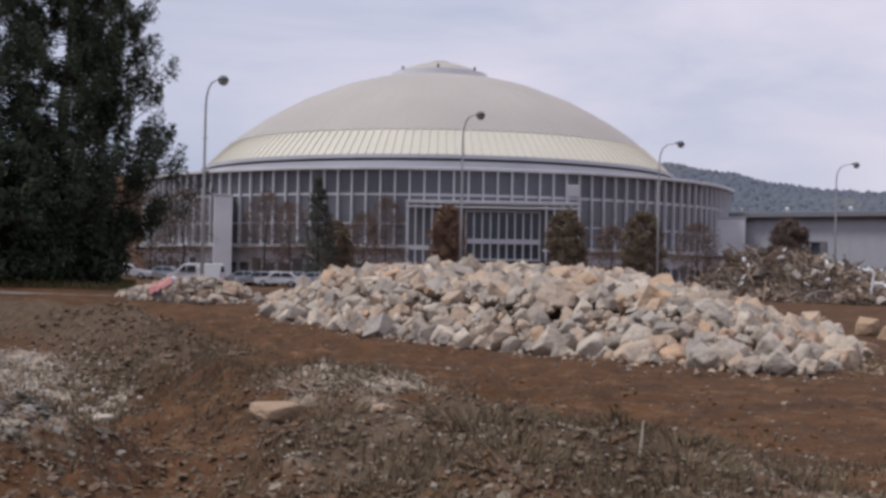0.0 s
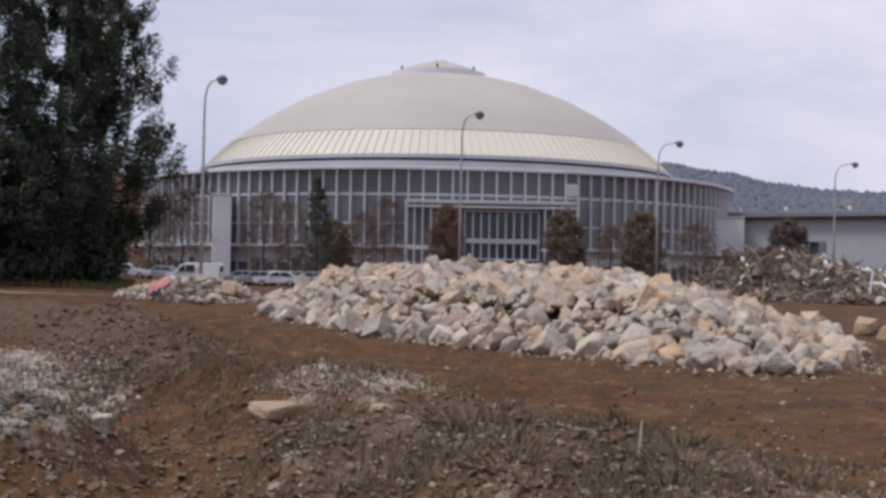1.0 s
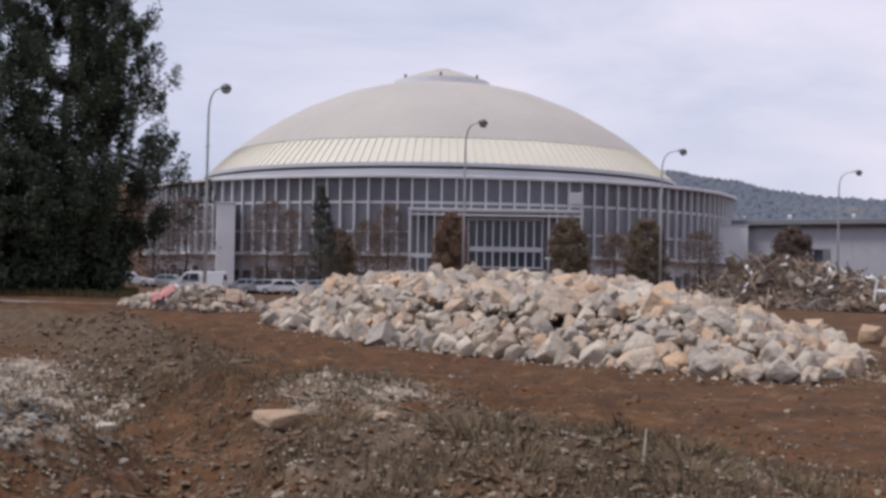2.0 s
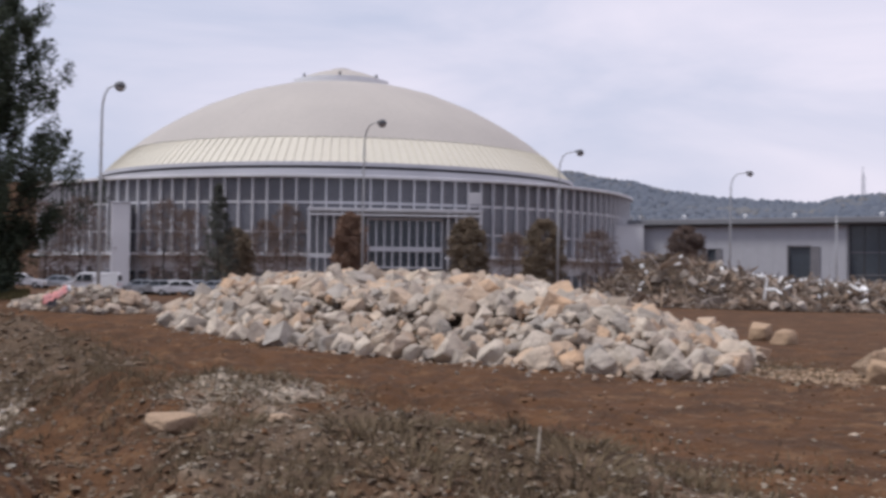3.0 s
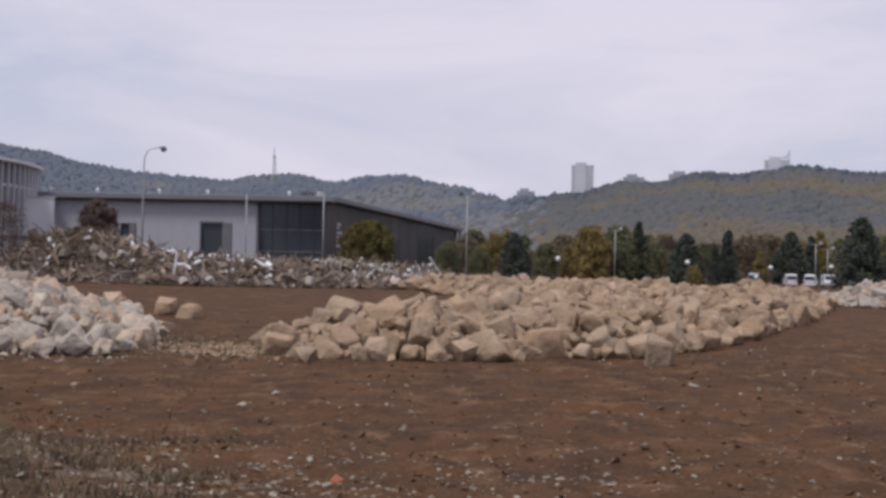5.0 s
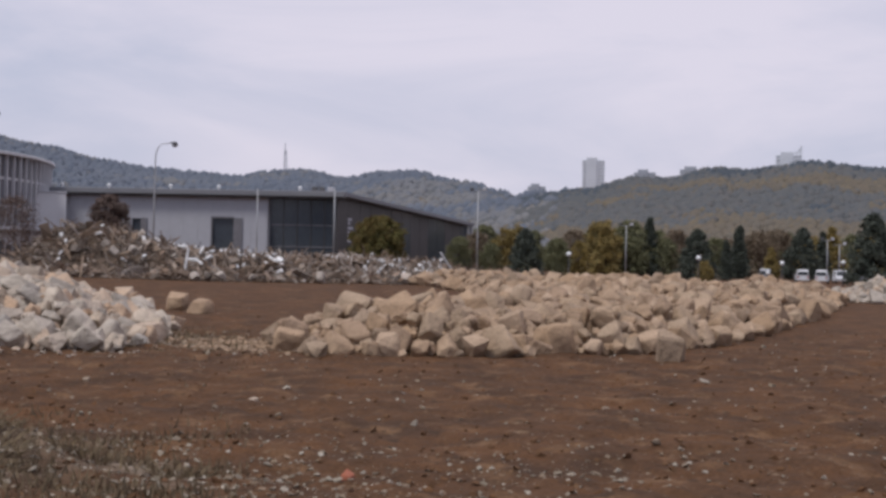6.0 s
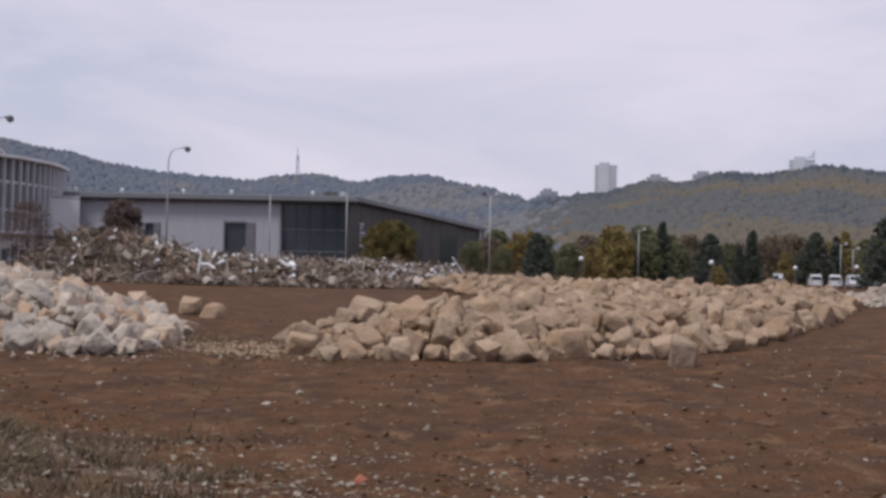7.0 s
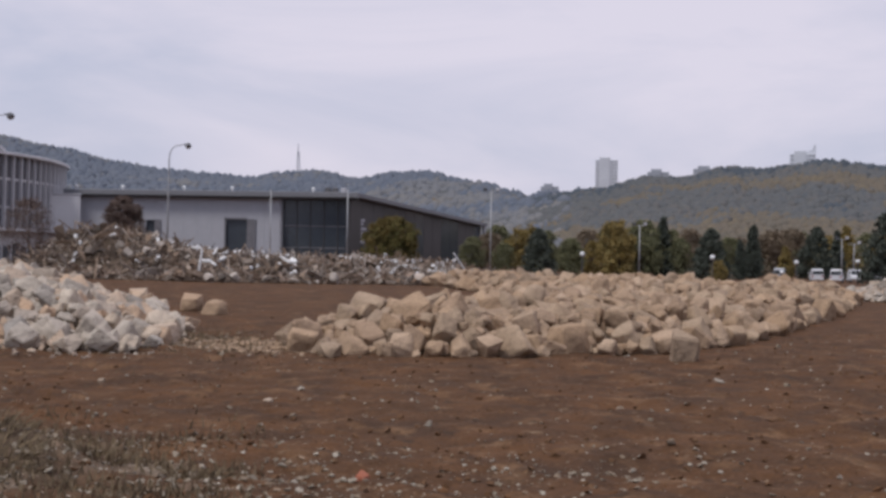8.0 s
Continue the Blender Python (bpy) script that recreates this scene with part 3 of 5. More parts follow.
def hall():
    root = thing("exhibition_hall", pose(0, 0, 0), "long low hall with lilac-grey cladding and dark glass end", "hall")
    A, B, C = Vector((55.0, 240.0, 0)), Vector((98.9, 209.0, 0)), Vector((153.0, 252.0, 0))
    ht, hc, zb = 14.5, 11.2, 0.2

    def wall_m(p, q):
        d = (q - p).normalized()
        return Matrix.Translation(p) @ Matrix.Rotation(math.atan2(d.y, d.x), 4, "Z"), (q - p).length

    m, length = wall_m(A, B)
    split = length * 0.763
    d0, d1 = length * 0.567, length * 0.567 + 4.0
    e0, e1 = length * 0.283, length * 0.283 + 1.7
    cuts = [0, e0, e1, d0, d1, split]
    for i in range(5):
        a, b = cuts[i], cuts[i + 1]
        z = {1: 9.0, 3: 9.3}.get(i, zb)
        n = max(1, round((b - a) / 3.0))
        for k in range(n):
            u, w = a + (b - a) * k / n, a + (b - a) * (k + 1) / n
            part("cladding_panel", Bag().box(u + 0.015, 0, z, w - 0.015, 0.4, ht - 1.36, m), HALL_WALL, root)
    part("gate_leaf", Bag().box(d0, 0.5, zb, d1, 0.6, 9.4, m), GLASS_DARK, root, "tall dark gate")
    part("sliding_leaf", Bag().box(d1 + 0.1, -0.25, 0.6, d1 + 1.7, -0.05, 9.4, m, c=0.03), HALL_ROOF, root, "grey sliding gate leaf")
    part("sliding_leaf", Bag().box(e1 + 0.1, -0.25, 0.6, e1 + 1.3, -0.05, 9.1, m, c=0.03), HALL_ROOF, root)
    part("gate_leaf", Bag().box(e0, 0.5, zb, e1, 0.6, 9.1, m), GLASS_DARK, root)
    part("gate_surround", Bag().box(d0 - 0.25, -0.06, zb, d0, 0.42, 9.5, m), HALL_ROOF, root)
    part("lintel", Bag().box(d0 - 0.25, -0.06, 9.3, d1 + 0.1, 0.42, 9.6, m), HALL_ROOF, root)
    # glass end on the front
    n = 5
    for k in range(n):
        u, w = split + (length - split) * k / n, split + (length - split) * (k + 1) / n
        for z0, z1 in ((zb, 4.2), (4.4, 8.2), (8.4, ht - 0.8)):
            part("glass_pane", Bag().box(u + 0.1, 1.2, z0, w - 0.1, 1.3, z1, m), GLASS_DARK, root)
        part("mullion", Bag().box(u - 0.08, 1.1, zb, u + 0.08, 1.45, ht - 0.7, m), HALL_DARK, root)
    for z in (4.2, 8.2):
        part("transom", Bag().box(split, 1.1, z, length, 1.4, z + 0.2, m), HALL_ROOF, root)
    part("end_wall", Bag().box(split - 0.3, 0, zb, split, 6, ht - 1.36, m), HALL_WALL, root)
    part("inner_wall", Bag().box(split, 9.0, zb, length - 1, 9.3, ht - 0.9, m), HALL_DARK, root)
    part("inner_floor", Bag().box(split, 3.0, 4.6, length - 2, 9.0, 5.0, m), HALL_WALL, root)
    part("roof_edge", Bag().box(-1.0, -1.5, ht - 0.95, length + 1.6, 0.8, ht, m, c=0.08), ROOF_EDGE, root, "grey overhanging roof edge")
    # dark strip added for the shade below the overhang
    part("soffit", Bag().box(-0.9, -1.1, ht - 1.35, length + 1.3, 0.9, ht - 0.954, m), HALL_DARK, root, "dark strip standing in for shade under the roof edge")
    # receding side with its falling roof line
    m2, l2 = wall_m(B, C)
    n = 14
    for k in range(n):
        u, w = l2 * k / n, l2 * (k + 1) / n
        za, zc = ht + (hc - ht) * k / n, ht + (hc - ht) * (k + 1) / n
        v = [(u + 0.05, 0, zb), (w - 0.05, 0, zb), (w - 0.05, 0, zc - 0.78), (u + 0.05, 0, za - 0.78)]
        v += [(p[0], 0.3, p[2]) for p in v]
        part("facade_panel", Bag().add(v, [(0, 1, 2, 3), (7, 6, 5, 4), (0, 4, 5, 1), (1, 5, 6, 2), (2, 6, 7, 3), (3, 7, 4, 0)], m2), GLASS_DARK if k % 4 in (1, 2) and k > 4 else HALL_DARK, root)
    for z0, z1, o, mt in ((-0.75, 0.0, -1.3, ROOF_EDGE),):
        v = [(-0.4, o, ht + z0), (l2 + 1, o, hc + z0), (l2 + 1, o, hc + z1), (-0.4, o, ht + z1)]
        v += [(p[0], 1.0, p[2]) for p in v]
        part("sloping_roof_edge", Bag().add(v, [(0, 1, 2, 3), (7, 6, 5, 4), (0, 4, 5, 1), (1, 5, 6, 2), (2, 6, 7, 3), (3, 7, 4, 0)], m2), mt, root)
    part("corner_column", Bag().box(l2 - 0.2, -1.0, zb, l2 + 0.4, -0.4, hc - 0.8, m2), HALL_WALL, root, "pale corner column")
    back = [A + Vector((0, 0, ht)), B + Vector((0, 0, ht)), C + Vector((0, 0, hc)), C + Vector((-60, 70, hc + 1.6)), A + Vector((20, 90, ht + 0.3))]
    v = [tuple(p) for p in back] + [(p.x, p.y, p.z - 0.5) for p in back]
    part("roof_sheet", Bag().add(v, [(0, 1, 2, 3, 4)] + [(i, 5 + i, 5 + (i + 1) % 5, (i + 1) % 5) for i in range(5)]), HALL_ROOF, root)
    roof2 = [B + Vector((0, 3, ht - 0.05)), C + Vector((0, 3, hc - 0.05)), C + Vector((-14, 26, hc + 2.3)), B + Vector((12, 30, ht + 0.5))]
    part("roof_slope", Bag().add([tuple(p) for p in roof2] + [(p.x, p.y, p.z - 0.4) for p in roof2], [(0, 1, 2, 3), (0, 4, 5, 1), (1, 5, 6, 2), (2, 6, 7, 3), (3, 7, 4, 0)]), FASCIA, root, "pale sloping roof sheet")
    for a, b in ((C, C + Vector((-60, 70, 0))), (A + Vector((20, 90, 0)), A)):
        mm, ln = wall_m(a, b)
        part("side_wall", Bag().box(0, 0, zb, ln, 0.3, hc - 0.9, mm), HALL_WALL, root)
    # the tall sign on the dark side: its strokes are bars
    for z, w in ((9.6, 1.7), (8.9, 1.0), (8.0, 2.2), (7.2, 2.6), (6.4, 1.2), (5.6, 1.5)):
        part("sign_bar", Bag().box(4.4, -0.08, z - 0.25, 4.4 + w, -0.02, z + 0.28, m2), HALL_WALL, root, "pale bar of a wall sign")
    for u in (0.02, 0.19, 0.41, 0.58, 0.865):
        b = Bag().lathe([(0.001, 1.0), (0.3, 0.92), (0.36, 0.75), (0.36, 0.5), (0.2, 0.45), (0.2, 0.0)], 10, m=m @ pose(length * u, 1.5, ht))
        part("roof_vent", b, GLOBE, root, "round white roof vent")
    for u, mt in ((0.915, SHADOW_GAP), (0.94, SHADOW_GAP), (0.97, FASCIA)):
        part("roof_unit", Bag().box(length * u - 0.5, 1.2, ht, length * u + 0.5, 2.4, ht + 0.95, m, c=0.08), mt, root)
    return root


hall()


# ---- street lamps ----
def street_lamp(x, y, h, turn, reach=1.45):
    root = thing("street_lamp", pose(x, y, gz(x, y), 0, 0, turn), "tall grey tapered steel street lamp with curved arm", "street lamp", "street lamps of the site")
    pts = [(0, 0, -0.3), (0.04, 0, h * 0.5), (0.08, 0, h - 1.6), (0.14, 0, h - 1.0), (0.36, 0, h - 0.45), (0.75, 0, h - 0.12), (reach - 0.3, 0, h)]
    part("pole", Bag().tube(pts, [0.12, 0.092, 0.066, 0.056, 0.05, 0.045, 0.042], 10), GALV, root, smooth=True)
    part("base_sleeve", Bag().tube([(0, 0, -0.2), (0, 0, 1.2)], [0.19, 0.19], 10), GALV, root)
    head = part("lamp_head", Bag().lathe([(0.001, 0.26), (0.14, 0.25), (0.3, 0.1), (0.33, 0.0), (0.31, -0.03)], 14, m=pose(reach, 0, h - 0.1, 0, 12, 0)), LAMP_DARK, root, "dark round lamp head", True)
    part("bowl", Bag().lathe([(0.31, -0.03), (0.27, -0.2), (0.15, -0.31), (0.001, -0.34)], 14, m=pose(reach, 0, h - 0.1, 0, 12, 0)), LAMP_BOWL, head, "pale glass bowl", True)
    part("clamp", Bag().box(reach - 0.45, -0.07, h - 0.05, reach - 0.1, 0.07, h + 0.09, c=0.02), LAMP_DARK, head)
    part("bracket", Bag().box(-0.22, -0.03, h * 0.735, 0.35, 0.03, h * 0.735 + 0.06), GALV, root)
    return root


for az, d, el, turn in ((-10.74, 77.5, 8.17, -48), (0.79, 90.5, 6.98, -51), (9.62, 110.5, 5.81, -32), (17.22, 132, 4.87, -28)):
    x, y = polar(az, d)
    street_lamp(x, y, 2.6 + math.tan(radians(el)) * d - gz(x, y), turn, 2.0)


def twin_lamp(az, d, el, heads=(1, -1)):
    x, y = polar(az, d)
    h = 2.6 + math.tan(radians(el)) * d - gz(x, y)
    root = thing("floodlight_pole", pose(x, y, gz(x, y), 0, 0, -az), "slim pale steel pole with small flood lights", "lamp post", "flood light poles")
    part("pole", Bag().tube([(0, 0, -0.3), (0, 0, h)], [0.1, 0.065], 8), GALV, root, smooth=True)
    if heads:
        part("crossbar", Bag().box(-0.95, -0.04, h - 0.1, 0.95, 0.04, h - 0.02), GALV, root)
    for s in heads:
        part("flood_light", Bag().box(s * 0.8 - 0.25, -0.25, h - 0.02, s * 0.8 + 0.25, 0.15, h + 0.38, c=0.06), FASCIA if s > 0 else LAMP_DARK, root)
    return root


twin_lamp(21.75, 172, 3.0, ())
twin_lamp(25.2, 165, 3.1, ())
twin_lamp(31.7, 160, 3.15)
twin_lamp(38.4, 190, 1.7)
twin_lamp(47.1, 215, 1.2)
twin_lamp(47.6, 210, 1.0, (1,))


def globe_lamp(az, d, el):
    x, y = polar(az, d)
    h = 2.6 + math.tan(radians(el)) * d - gz(x, y)
    root = thing("globe_lamp", pose(x, y, gz(x, y)), "park lamp with a white opal globe on a post", "globe lamp", "globe lamps of the park")
    part("post", Bag().tube([(0, 0, -0.2), (0, 0, h - 0.3)], [0.08, 0.06], 8), LAMP_DARK, root)
    prof = [(0.3 * math.sin(math.pi * i / 8) + 0.001, 0.3 * math.cos(math.pi * i / 8)) for i in range(9)]
    part("globe", Bag().lathe(prof, 14, m=pose(0, 0, h)), GLOBE, root, smooth=True)
    part("collar", Bag().tube([(0, 0, h - 0.42), (0, 0, h - 0.27)], [0.12, 0.16], 8), LAMP_DARK, root)
    return root


for az, d, el in ((35.85, 150, 0.35), (41.6, 150, 0.30), (45.2, 175, 0.14), (47.75, 170, 0.22), (44.6, 190, -0.30)):
    globe_lamp(az, d, el)


# ---- rubble ----
def hull(pts, name, material, bevel=0.0):
    bm = bmesh.new()
    for p in pts:
        bm.verts.new(p)
    out = bmesh.ops.convex_hull(bm, input=bm.verts)
    junk = [e for e in out["geom_interior"] + out["geom_unused"] if isinstance(e, bmesh.types.BMVert)]
    bmesh.ops.delete(bm, geom=list(set(junk)), context="VERTS")
    bmesh.ops.dissolve_limit(bm, angle_limit=radians(9), verts=bm.verts, edges=bm.edges)
    if bevel:
        bmesh.ops.bevel(bm, geom=bm.edges[:], offset=bevel, segments=1, affect="EDGES", clamp_overlap=True)
    bmesh.ops.recalc_face_normals(bm, faces=bm.faces)
    me = bpy.data.meshes.new(name)
    bm.to_mesh(me)
    bm.free()
    me.materials.append(material)
    return me


def block_shapes(rng, count, name, material, rounded):
    """Broken blocks about one metre across."""
    out = []
    for _ in range(count):
        sx, sy, sz = rng.uniform(0.42, 0.62), rng.uniform(0.34, 0.5), rng.uniform(0.24, 0.42)
        pts = []
        for cx in (-1, 1):
            for cy in (-1, 1):
                for cz in (-1, 1):
                    k = rng.uniform(0.62, 1.02) if rounded else rng.uniform(0.55, 1.05)
                    pts.append((cx * sx * k * rng.uniform(0.72, 1.0), cy * sy * k * rng.uniform(0.72, 1.0), cz * sz * k * rng.uniform(0.72, 1.0)))
        for _ in range(7 if rounded else 5):
            d = Vector((rng.gauss(0, 1), rng.gauss(0, 1), rng.gauss(0, 1))).normalized()
            pts.append((d.x * sx * 1.05, d.y * sy * 1.05, d.z * sz * 1.1))
        out.append(hull(pts, name, material, 0.06 if rounded else 0.03))
    return out


def heap(name, label, category, poly, rise, shapes, size, seed, near, piece, core_mat, lift=0.25, single=300, big=1.5, fine=14.0, tight=1.0):
    """A heap of blocks over a core; rise(gap, x, y): its height above the ground."""
    rng = random.Random(seed)
    xs, ys = [p[0] for p in poly], [p[1] for p in poly]
    root = thing(name, pose(0, 0, 0), label, category)
    # the packed core, dark so that the gaps between blocks look shaded
    b, step = Bag(), 0.8
    nx, ny = int((max(xs) - min(xs)) / step) + 3, int((max(ys) - min(ys)) / step) + 3
    idx = {}
    for i in range(nx):
        for j in range(ny):
            x, y = min(xs) - step + i * step, min(ys) - step + j * step
            g = edge_gap(poly, x, y)
            if g > -1.2:
                idx[i, j] = len(b.v)
                b.v.append((x, y, gz(x, y) + (rise(max(g, 0), x, y) - lift if g > 0 else -0.25) + 0.12 * noise.noise((x, y, 0))))
    for i, j in idx:
        q = [(i, j), (i + 1, j), (i + 1, j + 1), (i, j + 1)]
        if all(k in idx for k in q):
            b.f.append(tuple(idx[k] for k in q))
    part("core", b, core_mat, root, "packed small rubble and earth, dark for shade in the gaps", True, "stuff")
    spots, crumbs, cells = [], [], collections.defaultdict(list)
    area = (max(xs) - min(xs)) * (max(ys) - min(ys))

    def settle(lo, hi, keep, k, out):
        """Throws blocks at random and keeps those that don't sink into one already lying there."""
        for _ in range(int(area * keep)):
            px, py = rng.uniform(min(xs) - 0.5, max(xs) + 0.5), rng.uniform(min(ys) - 0.5, max(ys) + 0.5)
            g = edge_gap(poly, px, py)
            if g < -0.7:
                continue
            g += 0.5 * noise.noise((px * 0.6, py * 0.6, 4))
            if g < -0.3:
                continue
            s = rng.uniform(lo, hi) * size
            z0, up = gz(px, py, False), rise(max(g, 0), px, py)
            z = z0 + up + rng.uniform(-0.2, 0.15) * s
            if g < 2.8:
                z = z0 + max(0.28 * s, up * rng.uniform(0.1, 1.0) - 0.1 * s)
            if g < 0.35:
                z = z0 + 0.27 * s
            ci, cj = int(px // 1.5), int(py // 1.5)
            if any((px - a) ** 2 + (py - b) ** 2 + (1.25 * (z - c)) ** 2 < (tight * k * (s + d) * 0.5) ** 2 for u in (-1, 0, 1) for w in (-1, 0, 1) for a, b, c, d in cells[ci + u, cj + w]):
                continue
            cells[ci, cj].append((px, py, z, s))
            out.append((px, py, z, s))

    settle(1.0, 1.5, big, 0.8, spots)
    settle(0.65, 1.0, 14.0, 0.76, spots)
    settle(0.4, 0.62, 16.0, 0.72, spots)
    settle(0.18, 0.34, fine, 0.62, crumbs)
    spots.sort(key=lambda p: near(p[0], p[1]))
    rest = Bag()
    for i, (x, y, z, s) in enumerate(spots):
        m = Matrix.LocRotScale((x, y, z), Euler((rng.uniform(-3.1, 3.1), rng.uniform(-1.0, 1.0), rng.uniform(0, 6.3))), (s, s * rng.uniform(0.85, 1.15), s * rng.uniform(0.95, 1.4)))
        me = shapes[rng.randrange(len(shapes))]
        if i < single:
            ob = new(piece, me)
            ob.parent, ob.matrix_basis = root, m
        else:
            rest.add([v.co for v in me.vertices], [tuple(p.vertices) for p in me.polygons], m)
    if rest.v:
        part("rubble_mass", rest, shapes[0].materials[0], root, "", False, "stuff")
    small = Bag()
    for x, y, z, s in crumbs:
        me = shapes[rng.randrange(len(shapes))]
        m = Matrix.LocRotScale((x, y, z), Euler((rng.uniform(-0.8, 0.8), rng.uniform(-0.8, 0.8), rng.uniform(0, 6.3))), (s, s, s))
        small.add([v.co for v in me.vertices], [tuple(p.vertices) for p in me.polygons], m)
    part("crushed_rubble", small, shapes[0].materials[0], root, "small broken pieces between the blocks", False, "stuff")
    return root


MAIN = [(-9.0, 67), (-8.0, 59.5), (-4.3, 51), (-1.3, 47), (1.2, 43), (4.0, 40.3), (6.0, 36.4), (8.0, 34.4), (9.4, 34), (11.2, 36), (13.8, 43), (15.8, 54), (13, 66), (6, 74), (-6, 74)]
PALE_POLY = [(14.9, 35.2), (14.2, 32.4), (15.6, 30.6), (18.0, 29.7), (21.4, 29.6), (23.8, 28.9), (30.3, 32.6), (42.5, 41.4), (63, 57.5), (71, 72), (60, 90), (46, 82), (40, 58), (28, 46), (20, 39)]


def main_rise(g, x, y):
    top = 1.98 - 0.85 * smooth01(3, 15, x - 0.1 * (y - 40)) + 0.25 * noise.noise((x * 0.25, y * 0.25, 5))
    return top * (1 - math.exp(-g / 2.1)) * 1.08


def pale_rise(g, x, y):
    front = (1.02 + 0.45 * noise.noise((x * 0.35, y * 0.35, 9))) * math.exp(-(max(g - 1.6, 0) / 2.6) ** 2)
    rear = (0.85 + 0.3 * noise.noise((x * 0.25, y * 0.25, 10))) * smooth01(5.5, 11, g)
    return (max(front, rear) + 0.12) * (1 - math.exp(-g / 0.6))


rng0 = random.Random(4)
ANGULAR = block_shapes(rng0, 14, "rubble_block", RUBBLE, False)
ROUND = block_shapes(rng0, 12, "boulder", PALE, True)
heap("rubble_heap", "large heap of angular grey and beige concrete blocks", "rubble heap", MAIN, main_rise, ANGULAR, 0.78, 11, lambda x, y: y + 0.5 * x, "block", CORE, lift=0.5, big=2.5)
heap("boulder_field", "wide heap of pale sandy boulders on bare earth", "boulder heap", PALE_POLY, pale_rise, ROUND, 0.92, 16, lambda x, y: y + 0.35 * x, "boulder", CORE, lift=0.65, big=2.5, fine=5.0)
heap("rubble_heap", "low heap of small whitish rubble beside parked cars", "rubble heap",
     [(-18.2, 71.5), (-15.6, 69.3), (-12, 68.8), (-10.4, 70), (-10.7, 73.5), (-14, 75), (-18, 74.5)],
     lambda g, x, y: 1.25 * (1 - math.exp(-g / 0.8)) * (0.5 + 0.5 * smooth01(-17.8, -14.6, x)) + 0.1, ANGULAR, 0.6, 13, lambda x, y: y, "block", CORE)
heap("rubble_heap", "grey-white rubble heap at the far end of the boulders", "rubble heap",
     [(67.5, 58.5), (70, 54.5), (77, 54), (84, 60), (82, 68), (74, 68), (69, 64)],
     lambda g, x, y: 1.5 * (1 - math.exp(-g / 1.6)), ANGULAR, 0.8, 15, lambda x, y: y - x, "block", CORE, lift=0.4)


# ---- scrap ----
def scrap_shapes(rng):
    out = []
    for k in range(18):
        b = Bag()
        if k < 7:
            w, l = rng.uniform(0.05, 0.3), rng.uniform(0.5, 1.5)
            v = [(-l / 2, -w * rng.random(), 0.02), (0, -w, 0.25 * rng.random()), (l / 2, -w * rng.random(), -0.1), (-l / 2, w, 0.0), (0, w * rng.random(), 0.3 * rng.random()), (l / 2, w, 0.1)]
            v += [(p[0], p[1], p[2] + 0.03) for p in v]
            b.add(v, [(0, 1, 4, 3), (1, 2, 5, 4), (6, 9, 10, 7), (7, 10, 11, 8), (0, 3, 9, 6), (2, 8, 11, 5), (0, 6, 7, 1), (1, 7, 8, 2), (3, 4, 10, 9), (4, 5, 11, 10)])
        elif k < 17:
            a, c = rng.uniform(-0.3, 0.3), rng.uniform(-0.3, 0.3)
            b.tube([(-0.9, 0, 0), (0.1, a, c), (0.8, -a * 0.5, c * 1.6)], [0.035, 0.04, 0.03], 4)
        else:
            b.box(-0.25, -0.2, -0.16, 0.26, 0.18, 0.2, c=0.07)
        out.append(b.mesh("scrap_piece", SCRAP))
    return out


SCRAP_POLY = [(15, 103), (18, 95), (23, 87.5), (29, 80), (36, 78), (43, 81), (54, 91), (68, 106), (70, 114), (60, 114), (44, 110), (34, 108), (27, 106)]


def scrap_rise(g, x, y):
    apron = 0.3 + 0.7 * smooth01(1.5, 6.0, g)
    peak = 2.2 * bump_at(x, y, 24.6, 96, 6.0, 9) + 1.35 + 0.5 * noise.noise((x * 0.35, y * 0.35, 2))
    return apron * peak * (1 - math.exp(-g / 1.6))


rng1 = random.Random(7)
SHAPES = scrap_shapes(rng1)
scrap = heap("scrap_heap", "long dark heap of torn metal, timber and white sheets", "scrap heap", SCRAP_POLY, scrap_rise, SHAPES,
             1.0, 14, lambda x, y: y - 0.35 * x, "scrap_piece", CORE, big=8.0, fine=34.0, lift=0.3, tight=0.5)


def scrap_sheets():
    rng = random.Random(21)
    for k in range(190):
        for _ in range(50):
            x, y = rng.uniform(18, 68), rng.uniform(79, 110)
            if edge_gap(SCRAP_POLY, x, y) > 1.5 + 3.5 * rng.random() and y < 99 + 0.42 * (x - 28):
                break
        l, w, h = 0.2 + 0.8 * rng.random() ** 2.5, rng.uniform(0.14, 0.36), rng.uniform(0.05, 0.2)
        b = Bag().box(-l / 2, -w / 2, -h / 2, l / 2, w / 2 * rng.uniform(0.5, 1), h / 2, c=0.02)
        ob = part("white_panel", b, SCRAP_WHITE, scrap, "broken white panel")
        z = gz(x, y) + scrap_rise(edge_gap(SCRAP_POLY, x, y), x, y) + rng.uniform(0.25, 0.55)
        ob.matrix_basis = Matrix.LocRotScale((x, y, z), Euler((rng.uniform(-0.4, 1.6), rng.uniform(-1.2, 1.2), rng.uniform(-1.5, 1.5))), None)
    for x, y, l, tilt in ((28.3, 84.0, 2.1, 8), (60.5, 101, 3.4, -38)):
        z = gz(x, y) + scrap_rise(edge_gap(SCRAP_POLY, x, y), x, y) - 0.3
        ob = part("white_post", Bag().box(-0.07, -0.07, 0, 0.07, 0.07, l, c=0.02), SCRAP_WHITE, scrap, "leaning white post")
        ob.matrix_basis = pose(x, y, z, 0, tilt, 0)


scrap_sheets()


